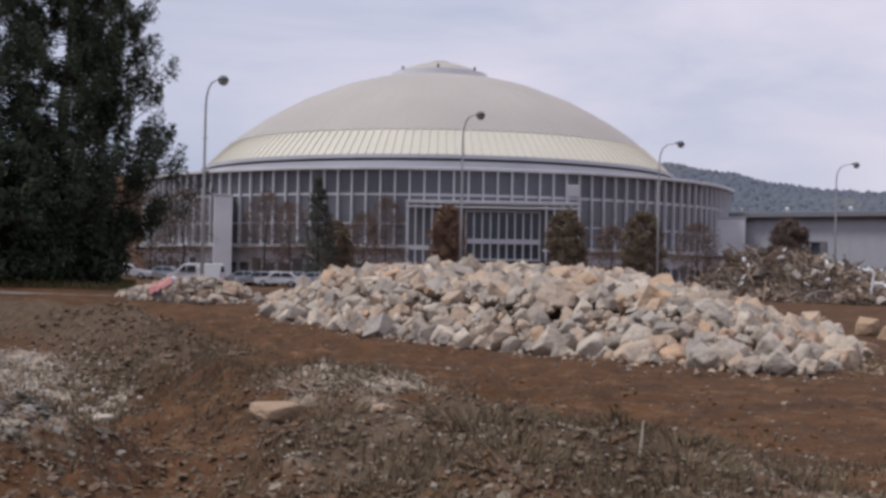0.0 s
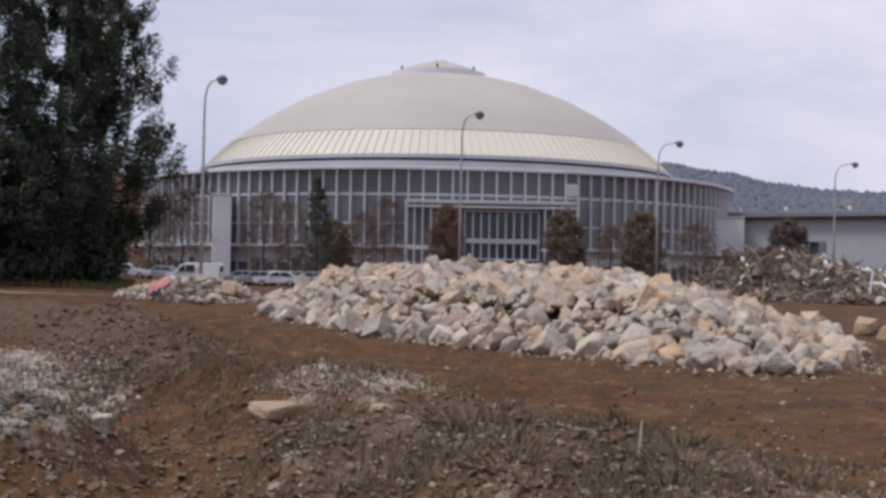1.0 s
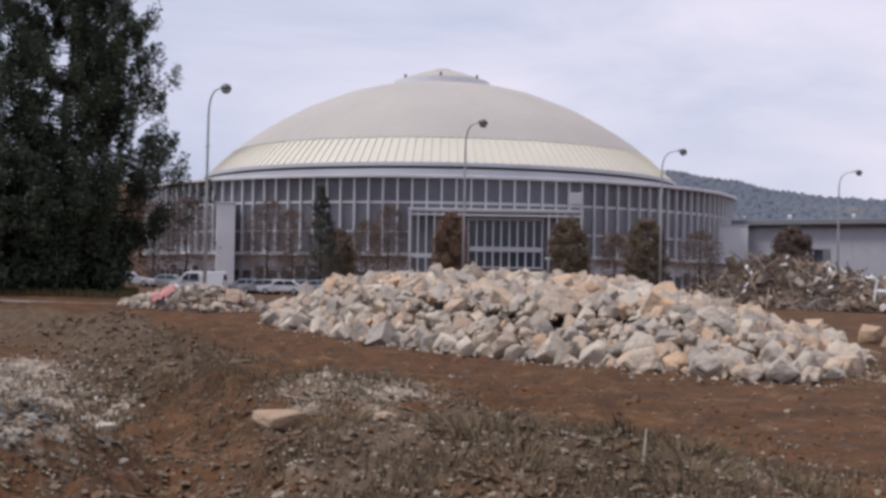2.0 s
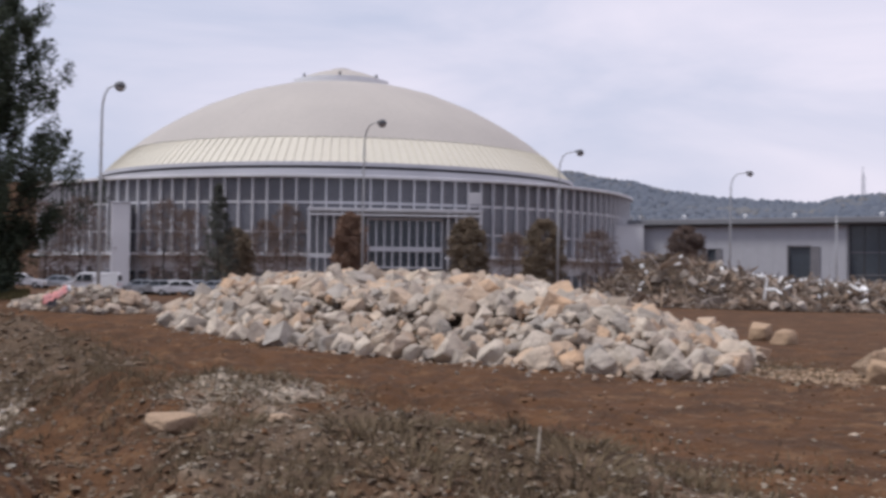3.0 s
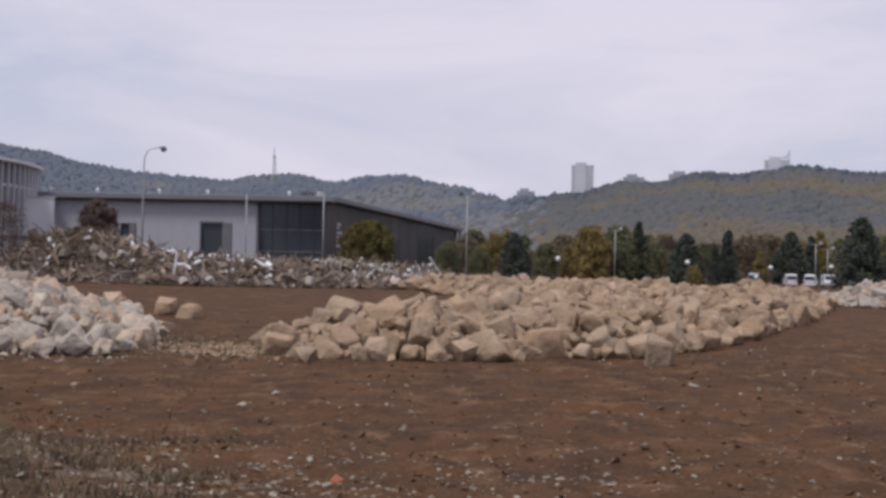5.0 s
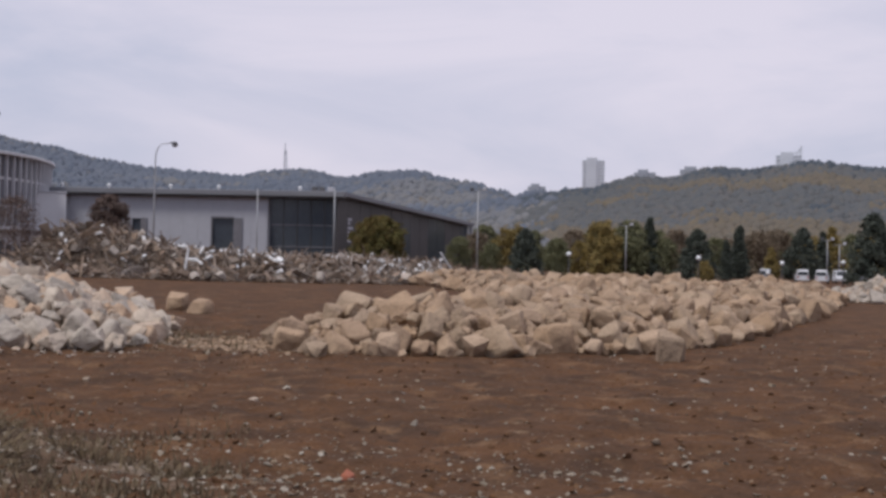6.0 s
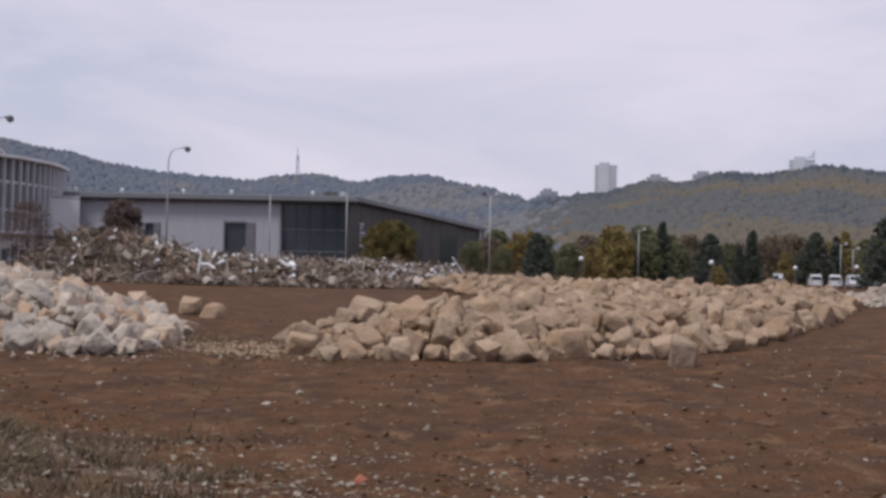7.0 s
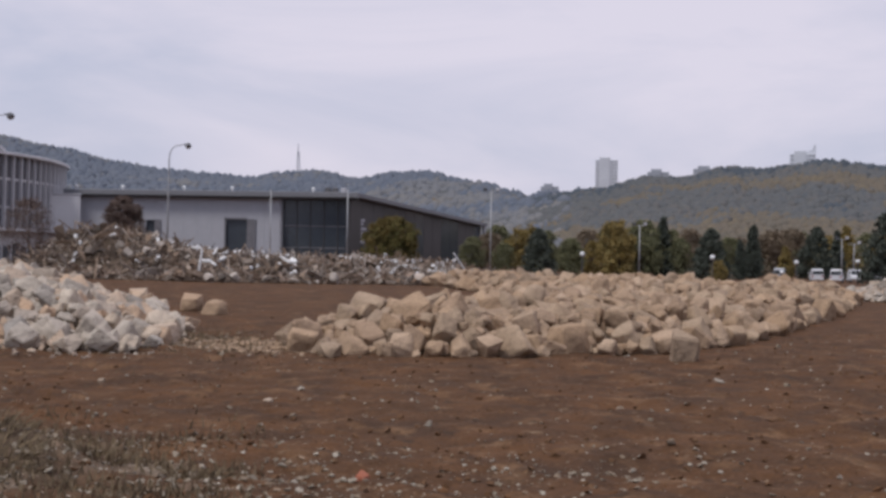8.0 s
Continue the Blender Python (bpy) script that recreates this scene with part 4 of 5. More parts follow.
# ---- trees ----
def leaf_cloud(rng, b, centre, rad, count, size, flat=0.95):
    """A clump of small leaves round a twig end."""
    cx, cy, cz = centre
    for _ in range(count):
        d = Vector((rng.gauss(0, 1), rng.gauss(0, 1), rng.gauss(0, 1)))
        d = d / max(d.length, 1e-3) * rad * rng.random() ** 0.45
        p = Vector((cx + d.x, cy + d.y, cz + d.z * flat))
        u = Vector((rng.gauss(0, 1), rng.gauss(0, 1), rng.gauss(0, 0.7))).normalized()
        w = u.orthogonal().normalized()
        w = Matrix.Rotation(rng.uniform(0, 6.28), 3, u) @ w
        s = size * rng.uniform(0.6, 1.3)
        o = len(b.v)
        b.v += [tuple(p - u * s), tuple(p + w * s * 0.4), tuple(p + u * s), tuple(p - w * s * 0.4)]
        b.f.append((o, o + 1, o + 2, o + 3))


def tree(name, m, label, category, h, outline, leaf, seed, clumps, leaves, size, clump_r, base=0.12, lean=0.0, group="", trunk_r=None, limbs=22):
    """outline(u): the crown's radius at the share u of its height, from its foot to its tip."""
    rng = random.Random(seed)
    root = thing(name, m, label, category, group)
    tr = trunk_r or h * 0.016
    pts = [(lean * h * (k / 6) ** 2 + 0.015 * h * rng.uniform(-1, 1) * (k > 0), 0.012 * h * rng.uniform(-1, 1) * (k > 0), h * 0.96 * k / 6 - (0.3 if k == 0 else 0)) for k in range(7)]
    trunk = part("trunk", Bag().tube(pts, [tr * (1.15 if k == 0 else 1 - 0.9 * k / 6) for k in range(7)], 8), BARK, root, "", True)
    crown = Bag()
    for i in range(clumps):
        u = rng.random() ** 0.85
        r = outline(u) * (0.25 + 0.75 * rng.random() ** 0.5) * rng.uniform(0.8, 1.12)
        a = rng.uniform(0, 2 * math.pi)
        z = h * (base + (1 - base) * u)
        c = (lean * h * u * u + r * math.cos(a), r * math.sin(a), z)
        leaf_cloud(rng, crown, c, clump_r * rng.uniform(0.6, 1.25) * (1 - 0.45 * u), leaves, size)
        if i < limbs:
            z0 = max(h * 0.06, z - r * 0.35)
            part("limb", Bag().tube([(lean * h * u * u, 0, z0), (c[0] * 0.55, c[1] * 0.55, z0 + (z - z0) * 0.4), c], [tr * 0.34 * (1.1 - u), tr * 0.2 * (1.1 - u), 0.015], 5), BARK, root, "", True)
    part("crown", crown, leaf, root)
    return root


def cone(w):
    return lambda u: w * (1 - u) ** 0.8 * (0.55 + 0.45 * min(1, u * 8))


def egg(w):
    return lambda u: w * max(0.05, 1 - abs(2 * u - 0.85) ** 2.6 / 1.47) ** 0.5


def place(az, d, turn=0.0, s=1.0):
    x, y = polar(az, d)
    return pose(x, y, gz(x, y) - 0.05, 0, 0, turn) @ Matrix.Diagonal((s, s, s, 1))


def pine_outline(w):
    def out(u):
        if u < 0.33:
            r = 0.6 + 0.4 * smooth01(0.0, 0.25, u)
        else:
            r = 1.0 - 0.22 * (u - 0.33) / 0.37 if u < 0.7 else 0.78 - 0.48 * ((u - 0.7) / 0.3) ** 1.3
        return w * r * (0.88 + 0.12 * math.sin(17 * u + 1))
    return out


def pine(m, label, h, outline, seed, boughs, tufts, leaves, group):
    """A pine of upswept boughs that end in finger-like tufts, with gaps between them."""
    rng = random.Random(seed)
    root = thing("pine_tree", m, label, "pine tree", group)
    pts = [(0.012 * h * rng.uniform(-1, 1) * (k > 0), 0.012 * h * rng.uniform(-1, 1) * (k > 0), h * 0.97 * k / 7 - (0.3 if k == 0 else 0)) for k in range(8)]
    part("trunk", Bag().tube(pts, [0.44 * (1.15 if k == 0 else 1 - 0.92 * k / 7) for k in range(8)], 10), BARK, root, "", True)
    crown = Bag()
    for i in range(boughs):
        u = 0.03 + 0.95 * (i + rng.random()) / boughs
        a = i * 2.4 + rng.uniform(-0.5, 0.5)
        reach = outline(u) * (rng.uniform(0.72, 1.06) if rng.random() < 0.75 else rng.uniform(0.4, 0.7))
        c, s = math.cos(a), math.sin(a)
        z1 = h * u
        z0 = max(0.4, z1 - 0.3 * reach)
        part("bough", Bag().tube([(0, 0, z0), (c * reach * 0.55, s * reach * 0.55, z0 + 0.15 * (z1 - z0)), (c * reach * 0.95, s * reach * 0.95, z1)], [0.14 * (1.1 - u), 0.08 * (1.1 - u), 0.02], 5), BARK, root, "", True)
        for k in range(tufts):
            q = 0.34 + 0.66 * (k + rng.random()) / tufts
            side = rng.gauss(0, 0.15) * reach * q
            x, y = c * reach * q - s * side, s * reach * q + c * side
            z = z0 + (z1 - z0) * q ** 1.6 + rng.uniform(-0.1, 0.4)
            r = rng.uniform(0.5, 0.95) * (1.1 - 0.35 * u)
            leaf_cloud(rng, crown, (x, y, z), r, leaves, 0.13, rng.uniform(1.0, 1.35))
            leaf_cloud(rng, crown, (x + 0.25 * c, y + 0.25 * s, z + r * 1.1), r * 0.55, leaves // 3, 0.12, 1.6)
    part("crown", crown, PINE, root, "dark needles in upswept tufts")
    return root


def broad_pine(u):
    rows = ((0.0, 3.2), (0.07, 4.8), (0.13, 6.0), (0.2, 8.0), (0.25, 9.0), (0.37, 8.9), (0.45, 7.9), (0.55, 8.2), (0.66, 7.4), (0.78, 6.6), (0.9, 4.2), (1.0, 0.6))
    for (a, p), (b, q) in zip(rows, rows[1:]):
        if a <= u <= b:
            return p + (q - p) * (u - a) / (b - a)
    return 0.5


PINES = "pines at the site edge"
pine(place(-16.75, 88), "tall dark broad pine with ragged upswept boughs", 22.6, broad_pine, 3, 170, 5, 170, PINES)
pine(place(-22.6, 91), "tall dark pine with upswept boughs beside another", 26.0, pine_outline(6.4), 5, 125, 4, 150, PINES)
tree("pine_tree", place(-19.3, 84), "low dark pine filling the foot of the group", "pine tree", 9.0, egg(4.4), PINE, 9, 220, 110, 0.18, 1.1, 0.02, 0.0, PINES, 0.25, 20)
tree("pine_tree", place(-16.2, 86), "low dark pine filling the foot of the group", "pine tree", 6.5, egg(3.2), PINE, 10, 150, 70, 0.24, 1.0, 0.02, 0.0, PINES, 0.2, 16)

# autumn trees in front of the round facade
ROUND_TREES = [
    (-8.0, 168, 11.6, 3.3, TWIG, "thin half-bare reddish tree before the facade"), (-4.9, 156, 7.6, 2.0, OLIVE, "small tree with brown autumn leaves"),
    (-2.6, 168, 11.4, 2.4, TWIG, "thin half-bare tree before the facade"), (0.22, 150, 9.5, 1.85, RUST, "upright tree with rusty brown leaves"),
    (5.55, 150, 9.0, 2.25, OLIVE, "round tree with olive brown leaves"), (9.0, 150, 8.9, 2.2, OLIVE, "round tree with olive brown leaves"),
    (7.6, 168, 8.0, 2.3, TWIG, "thin half-bare tree before the facade"), (11.4, 160, 8.0, 2.7, TWIG, "thin half-bare spreading tree"), (-6.9, 172, 10.6, 2.8, TWIG, "thin half-bare reddish tree before the facade"),
    (-3.6, 172, 9.5, 2.4, TWIG, "thin half-bare tree before the facade"), (-11.6, 150, 10.5, 3.0, TWIG, "thin half-bare tree beside the stair tower"), (-13.0, 150, 9.6, 3.2, TWIG, "thin half-bare tree beside the parked cars"),
]
for k, (az, d, h, w, lf, lab) in enumerate(ROUND_TREES):
    bare = lf is TWIG
    tree("autumn_tree", place(az, d, k * 37), lab, "tree", h, egg(w * 1.12), lf, 30 + k, 280 if bare else 330, 19 if bare else 60, 0.14 if bare else 0.15, 1.1 if bare else 0.85, 0.08, 0.0, "trees before the pavilion", None, 16 if bare else 8)
tree("fir_tree", place(-5.65, 148), "dull green conifer before the facade", "conifer", 12.6, cone(3.1), DULL_FIR, 50, 230, 34, 0.16, 0.7, 0.04, 0.0, "trees before the pavilion", None, 10)
tree("round_shrub", place(15.35, 150), "round brown leafless shrub at the hall", "shrub", 8.3, egg(2.4), TWIG, 51, 380, 90, 0.12, 0.7, 0.03, 0.0, "", 0.1, 30)
tree("yew_bush", place(27.2, 140), "dense rounded green and rusty yew bush", "bush", 6.4, egg(3.2), YEW, 52, 360, 70, 0.15, 0.75, 0.0, 0.0, "", 0.15, 10)

# the belt of park trees; leaf and needle colours lightened for haze
PROTO = [
    tree("park_tree", place(33.9, 170), "dark rounded conifer of the park", "tree", 6.4, lambda u: 2.9 * (1 - u) ** 0.6 * (0.8 + 0.2 * min(1, 6 * u)), FIR, 60, 150, 60, 0.18, 0.8, 0.0, 0, "trees of the park", 0.15, 8),
    tree("park_tree", place(37.4, 210), "yellowing broadleaf tree of the park", "tree", 9.0, egg(3.2), YELLOW, 61, 130, 60, 0.24, 1.2, 0.05, 0, "trees of the park", None, 16),
    tree("park_tree", place(38.5, 215), "olive green broadleaf tree of the park", "tree", 9.2, egg(3.6), GREEN, 62, 140, 60, 0.25, 1.3, 0.05, 0, "trees of the park", None, 16),
    tree("park_tree", place(43.3, 225), "slender dark conifer of the park", "tree", 8.6, cone(1.9), FIR, 63, 130, 50, 0.22, 0.8, 0.03, 0, "trees of the park", None, 8),
    tree("park_tree", place(40.6, 230), "brownish half-bare tree of the park", "tree", 8.4, egg(3.6), OLIVE, 64, 110, 55, 0.24, 1.3, 0.05, 0, "trees of the park", None, 18),
]
PROTO.append(tree("park_tree", place(37.5, 200), "orange-yellow upright tree of the park", "tree", 8.2, lambda u: 2.3 * max(0.05, 1 - u) ** 0.6 * (0.6 + 0.4 * min(1, 4 * u)), YELLOW, 65, 120, 60, 0.22, 0.9, 0.03, 0, "trees of the park", None, 12))
PROTO_H = (6.4, 9.0, 9.2, 8.6, 8.4, 8.2)
# kind, bearing, distance, height of the tip in degrees above the eye
BELT = [(0, 41.55, 165, 1.5), (0, 46.05, 235, 1.62), (0, 48.95, 165, 2.25), (2, 35.3, 205, 0.95), (1, 36.3, 215, 0.9), (3, 39.45, 215, 2.0), (2, 38.75, 212, 1.15), (2, 40.05, 216, 1.1), (3, 42.8, 200, 1.08),
        (3, 43.4, 255, 1.7), (4, 44.2, 270, 1.5), (4, 45.0, 276, 1.55), (5, 44.75, 200, 0.8), (1, 41.9, 160, 0.15), (2, 32.3, 225, 0.75), (4, 31.7, 260, 1.2), (3, 46.9, 240, 1.5), (5, 47.3, 250, 1.7), (2, 50.2, 200, 1.6), (4, 51.5, 220, 1.8), (2, 30.9, 250, 1.0)]
rb = random.Random(64)
BELT += [(rb.choice((1, 2, 4, 4, 2)), 30.2 + 0.85 * k + rb.uniform(-0.3, 0.3), rb.uniform(300, 385), rb.uniform(1.0, 1.55)) for k in range(26)]
for k, (i, az, d, el) in enumerate(BELT):
    x, y = polar(az, d)
    copy_thing(PROTO[i], place(az, d, k * 53, (2.6 + math.tan(radians(el)) * d - gz(x, y)) / PROTO_H[i]))


# ---- wooded hills ----
def woods(label, a0, a1, near, far, count, seed, tall, kinds, thin=0.0):
    """Crowns over the hills; kinds: name, material and share of pointed crowns, stand by stand."""
    rng = random.Random(seed)
    bags = [Bag() for _ in kinds]
    n = 5
    for _ in range(count):
        az = rng.uniform(a0, a1)
        if rng.random() < thin * smooth01(a1 - 8, a1, az):
            continue
        f0 = ridge_far(az)
        u = rng.random() ** 0.8
        r = f0 * (near + (far - near) * u)
        x, y = polar(az, r)
        z = hill_height(r, az) + 0.6
        stand = 0.5 + 0.75 * noise.noise((x * 0.006, y * 0.006, seed)) + 0.4 * noise.noise((x * 0.02, y * 0.02, seed)) + 0.55 * (0.7 - u) + rng.uniform(-0.12, 0.12)
        i = max(0, min(len(kinds) - 1, int(stand * len(kinds))))
        b = bags[i]
        pointed = rng.random() < kinds[i][2]
        h, w = tall * rng.uniform(0.6, 1.1), tall * rng.uniform(0.28, 0.56)
        prof = [(0.8, 0.0), (1.0, 0.4), (0.7, 0.8)] if not pointed else [(0.7, 0.0), (0.55, 0.4), (0.3, 0.75)]
        z -= 0.42 * h * smooth01(0.86, 0.70, u)
        o = len(b.v)
        t0 = rng.uniform(0, 6)
        for pr, pz in prof:
            for k in range(n):
                q = w * pr * rng.uniform(0.75, 1.2)
                b.v.append((x + q * math.cos(t0 + k * 6.283 / n), y + q * math.sin(t0 + k * 6.283 / n), z + h * (pz + rng.uniform(-0.07, 0.07))))
        b.v.append((x, y, z + h * 1.02))
        for j in range(2):
            b.f += [(o + j * n + k, o + j * n + (k + 1) % n, o + (j + 1) * n + (k + 1) % n, o + (j + 1) * n + k) for k in range(n)]
        b.f += [(o + 2 * n + k, o + 2 * n + (k + 1) % n, o + 3 * n) for k in range(n)]
    for b, (name, material, _) in zip(bags, kinds):
        tagged(new(name, b.mesh(name, material, True)), label, "woods", kind="stuff")


# haze comes only from the crown materials, strongest on the far ridge
woods("wooded ridge behind the pavilion, haze mixed into its blue-green", 4, 36, 0.5, 1.04, 14000, 71, 13.5, [("far_conifer_woods", FOREST_FAR, 0.22), ("far_conifer_woods", FOREST_FAR, 0.12), ("far_autumn_woods", FOREST_FAR_AUTUMN, 0.05)], 1.0)
woods("wooded autumn hillside in dull green and brown, greyed for haze", 29, 56, 0.42, 1.04, 20000, 72, 9.5, [("conifer_woods", FOREST_FIR, 0.25), ("autumn_woods", FOREST, 0.12), ("autumn_woods", FOREST, 0.1), ("russet_woods", FOREST_RUST, 0.05)])


# ---- far landmarks ----
def tower_block(az, d, w, h, z0, name, label, fin=False, wall=TOWER):
    x, y = polar(az, d)
    root = thing(name, pose(x, y, z0, 0, 0, -az), label, "tower block")
    part("body", Bag().box(-w / 2, 0, 0, w / 2, w * 0.8, h, c=0.3), wall, root)
    part("bay", Bag().box(-w / 2 + w * 0.18, -0.9, 0, w / 2 - w * 0.34, 0.0, h + 2.2, c=0.2), wall, root)
    n = max(3, int(h / 3.2))
    for k in range(n):
        for u in (-0.40, 0.28, 0.42):
            part("window", Bag().box(w * u - 0.9, -0.12, 1.6 + k * 3.2, w * u + 0.9, -0.02, 3.0 + k * 3.2), TOWER_WIN, root)
    if fin:
        v = [(-w * 0.5, 3, h), (w * 0.1, 3, h + 1.5), (w * 0.36, 3, h + 3.5), (w * 0.5, 3, h + 8), (w * 0.5, 3, h)]
        v += [(p[0], 7, p[2]) for p in v]
        part("roof_fin", Bag().add(v, [(0, 1, 2, 3, 4)[::-1], (5, 6, 7, 8, 9)] + [(i, (i + 1) % 5, 5 + (i + 1) % 5, 5 + i) for i in range(5)]), TOWER, root, "roof sweeping up to a pointed fin")
    return root


tower_block(36.9, 1150, 20, 42, 2.6 + math.tan(radians(4.62)) * 1150 - 42, "tower_block", "pale high-rise block beyond the wooded hill")
tower_block(45.45, 990, 19, 26, 2.6 + math.tan(radians(4.9)) * 990 - 26, "office_tower", "pale tower with a pointed roof fin beyond the hill", True)
# house walls share the window grey, paled for haze
tower_block(34.35, 1050, 15, 12, 2.6 + math.tan(radians(3.4)) * 1050 - 12, "hill_house", "reddish low block among the trees on the hill", wall=TOWER_WIN)
tower_block(39.2, 1000, 17, 12, 2.6 + math.tan(radians(4.1)) * 1000 - 12, "hill_house", "low grey block among the trees on the hill", wall=TOWER_WIN)
tower_block(41.3, 990, 19, 11, 2.6 + math.tan(radians(4.25)) * 990 - 11, "hill_house", "long low block among the trees on the hill", wall=TOWER_WIN)


def mast():
    x, y = polar(22.9, 1420)
    z0 = hill_height(1420, 22.9)
    root = thing("radio_mast", pose(x, y, z0), "slim lattice radio mast on the wooded ridge", "mast")
    top = 2.6 + math.tan(radians(5.1)) * 1420 - z0
    for sx, sy in ((-1, -1), (1, -1), (0, 1)):
        part("leg", Bag().tube([(sx * 2.2, sy * 2.2, 0), (sx * 0.9, sy * 0.9, top * 0.8)], [0.5, 0.45], 5), TOWER_WIN, root)
    for k in range(14):
        s = 2.2 - 1.3 * k / 14
        part("brace", Bag().box(-s, -0.2, top * 0.8 * k / 14, s, 0.2, top * 0.8 * k / 14 + 0.5), TOWER_WIN, root)
    part("antenna", Bag().tube([(0, 0, top * 0.7), (0, 0, top)], [0.6, 0.35], 6), TOWER_WIN, root)


mast()


# ---- parked vehicles ----
def vehicle(az, d, turn, paint, label, kind="car", group="parked cars"):
    x, y = polar(az, d)
    van = kind == "van"
    L, W, H = (4.9, 1.85, 1.95) if van else (4.3, 1.72, 1.46)
    root = thing("parked_van" if van else "parked_car", pose(x, y, gz(x, y), 0, 0, turn), label, kind, group)
    if van:
        side = [(-L / 2, 0.35), (L / 2 - 0.1, 0.35), (L / 2, 0.75), (L / 2 - 0.15, 1.0), (L / 2 - 0.85, 1.12), (L / 2 - 1.5, H - 0.1), (L / 2 - 1.8, H), (-L / 2 + 0.15, H), (-L / 2, H - 0.2)]
    else:
        side = [(-L / 2, 0.4), (L / 2 - 0.1, 0.3), (L / 2, 0.6), (L / 2 - 0.12, 0.8), (L / 2 - 1.15, 0.93), (L / 2 - 1.85, H - 0.06), (L / 2 - 2.2, H), (-L / 2 + 0.95, H - 0.05), (-L / 2 + 0.25, 1.0), (-L / 2, 0.9)]
    bm = bmesh.new()
    rows = []
    for y0, k in ((-W / 2, 0.0), (W / 2, 0.0)):
        rows.append([bm.verts.new((px, y0 * (1 - 0.14 * max(0, (pz - 0.95) / 0.6)), pz)) for px, pz in side])
    n = len(side)
    bm.faces.new(rows[0])
    bm.faces.new(rows[1][::-1])
    for i in range(n):
        bm.faces.new((rows[0][i], rows[1][i], rows[1][(i + 1) % n], rows[0][(i + 1) % n]))
    bmesh.ops.recalc_face_normals(bm, faces=bm.faces)
    bmesh.ops.bevel(bm, geom=bm.edges[:], offset=0.06, segments=2, affect="EDGES", clamp_overlap=True)
    me = bpy.data.meshes.new("body")
    bm.to_mesh(me)
    bm.free()
    me.materials.append(paint)
    body = new("body", me)
    body.parent = root
    zs, zt = (1.15, H - 0.22) if van else (0.98, H - 0.12)
    xf, xr = (L / 2 - 1.0, -0.2) if van else (L / 2 - 1.35, -L / 2 + 0.55)
    for s in (-1, 1):
        w0, w1 = s * (W / 2 - 0.005), s * (W / 2 * (1 - 0.14 * (zt - 0.95) / 0.6) + 0.012)
        xm = (xf + xr) / 2
        for p, q, pt, qt in ((xf, xm + 0.05, xf - 0.62, xm + 0.05), (xm - 0.05, xr, xm - 0.05, xr + (0.0 if van else 0.45))):
            v = [(p, w0, zs), (q, w0, zs), (qt, w1, zt), (pt, w1, zt)]
            v += [(a, b + s * 0.02, c) for a, b, c in v]
            part("side_window", Bag().add(v, [(0, 1, 2, 3), (7, 6, 5, 4), (0, 4, 5, 1), (1, 5, 6, 2), (2, 6, 7, 3), (3, 7, 4, 0)]), CAR_GLASS, root)
    for (ax, azz), (bx, bz) in (((side[4], side[5])), ((side[8], side[7])) if not van else ((-L / 2, 1.1), (-L / 2 + 0.02, H - 0.25))):
        o = 0.03 if ax > 0 else -0.03
        v = [(ax + o, -W * 0.40, azz + 0.06), (ax + o, W * 0.40, azz + 0.06), (bx + o, W * 0.36, bz - 0.03), (bx + o, -W * 0.36, bz - 0.03)]
        v += [(p[0] - o, p[1], p[2] - 0.02) for p in v]
        part("windscreen" if ax > 0 else "rear_window", Bag().add(v, [(0, 1, 2, 3), (7, 6, 5, 4), (0, 4, 5, 1), (1, 5, 6, 2), (2, 6, 7, 3), (3, 7, 4, 0)]), CAR_GLASS, root)
    for sx in (L / 2 - 0.85, -L / 2 + 0.8):
        for s in (-1, 1):
            wheel = part("wheel", Bag().tube([(sx, s * (W / 2 - 0.2), 0.31), (sx, s * (W / 2 + 0.01), 0.31)], [0.31, 0.31], 18), TYRE, root)
            part("rim", Bag().tube([(sx, s * (W / 2 + 0.0), 0.31), (sx, s * (W / 2 + 0.03), 0.31)], [0.2, 0.17], 12), GALV, wheel)
    for s in (-1, 1):
        part("headlight", Bag().box(L / 2 - 0.16, s * 0.62 - 0.16, 0.62, L / 2 + 0.02, s * 0.62 + 0.16, 0.78, c=0.03), GLOBE, root)
        part("tail_light", Bag().box(-L / 2 - 0.02, s * 0.68 - 0.12, 0.72, -L / 2 + 0.1, s * 0.68 + 0.12, 0.98, c=0.03), RED, root)
        part("mirror", Bag().box(xf - 0.25, s * (W / 2 + 0.02) - 0.08, zs, xf - 0.1, s * (W / 2 + 0.1) + 0.04, zs + 0.16, c=0.03), paint, root)
    return root


for az, d, turn, paint, label, kind in (
        (-11.05, 116, 178, PAINT_WHITE, "white van parked behind a low rubble heap", "van"), (-13.95, 126, 5, PAINT_WHITE, "white car parked under the pines", "car"),
        (-7.7, 129, 184, PAINT_WHITE, "white car parked behind the rubble", "car"), (-6.4, 135, 3, PAINT_SILVER, "silver estate car parked behind the rubble", "car"),
        (-8.25, 124, 170, PAINT_SILVER, "silver car parked askew beside the rubble", "car"), (-9.1, 126, 185, PAINT_SILVER, "silver car parked among others", "car"), (-7.4, 121, 178, PAINT_WHITE, "white car parked among others", "car"), (-12.55, 136, 176, PAINT_SILVER, "silver car parked near the pines", "car"), (-5.9, 128, 180, PAINT_SILVER, "silver car parked behind the rubble", "car")):
    vehicle(az, d, turn, paint, label, kind)
for az, d, turn, paint in ((46.05, 196, 48, PAINT_WHITE), (46.9, 194, 40, PAINT_WHITE), (47.65, 198, 230, PAINT_WHITE), (44.5, 195, 45, PAINT_SILVER), (48.5, 196, 46, PAINT_SILVER)):
    vehicle(az, d, turn, paint, "pale van parked beyond the boulder field", "van", "vans beyond the boulders")
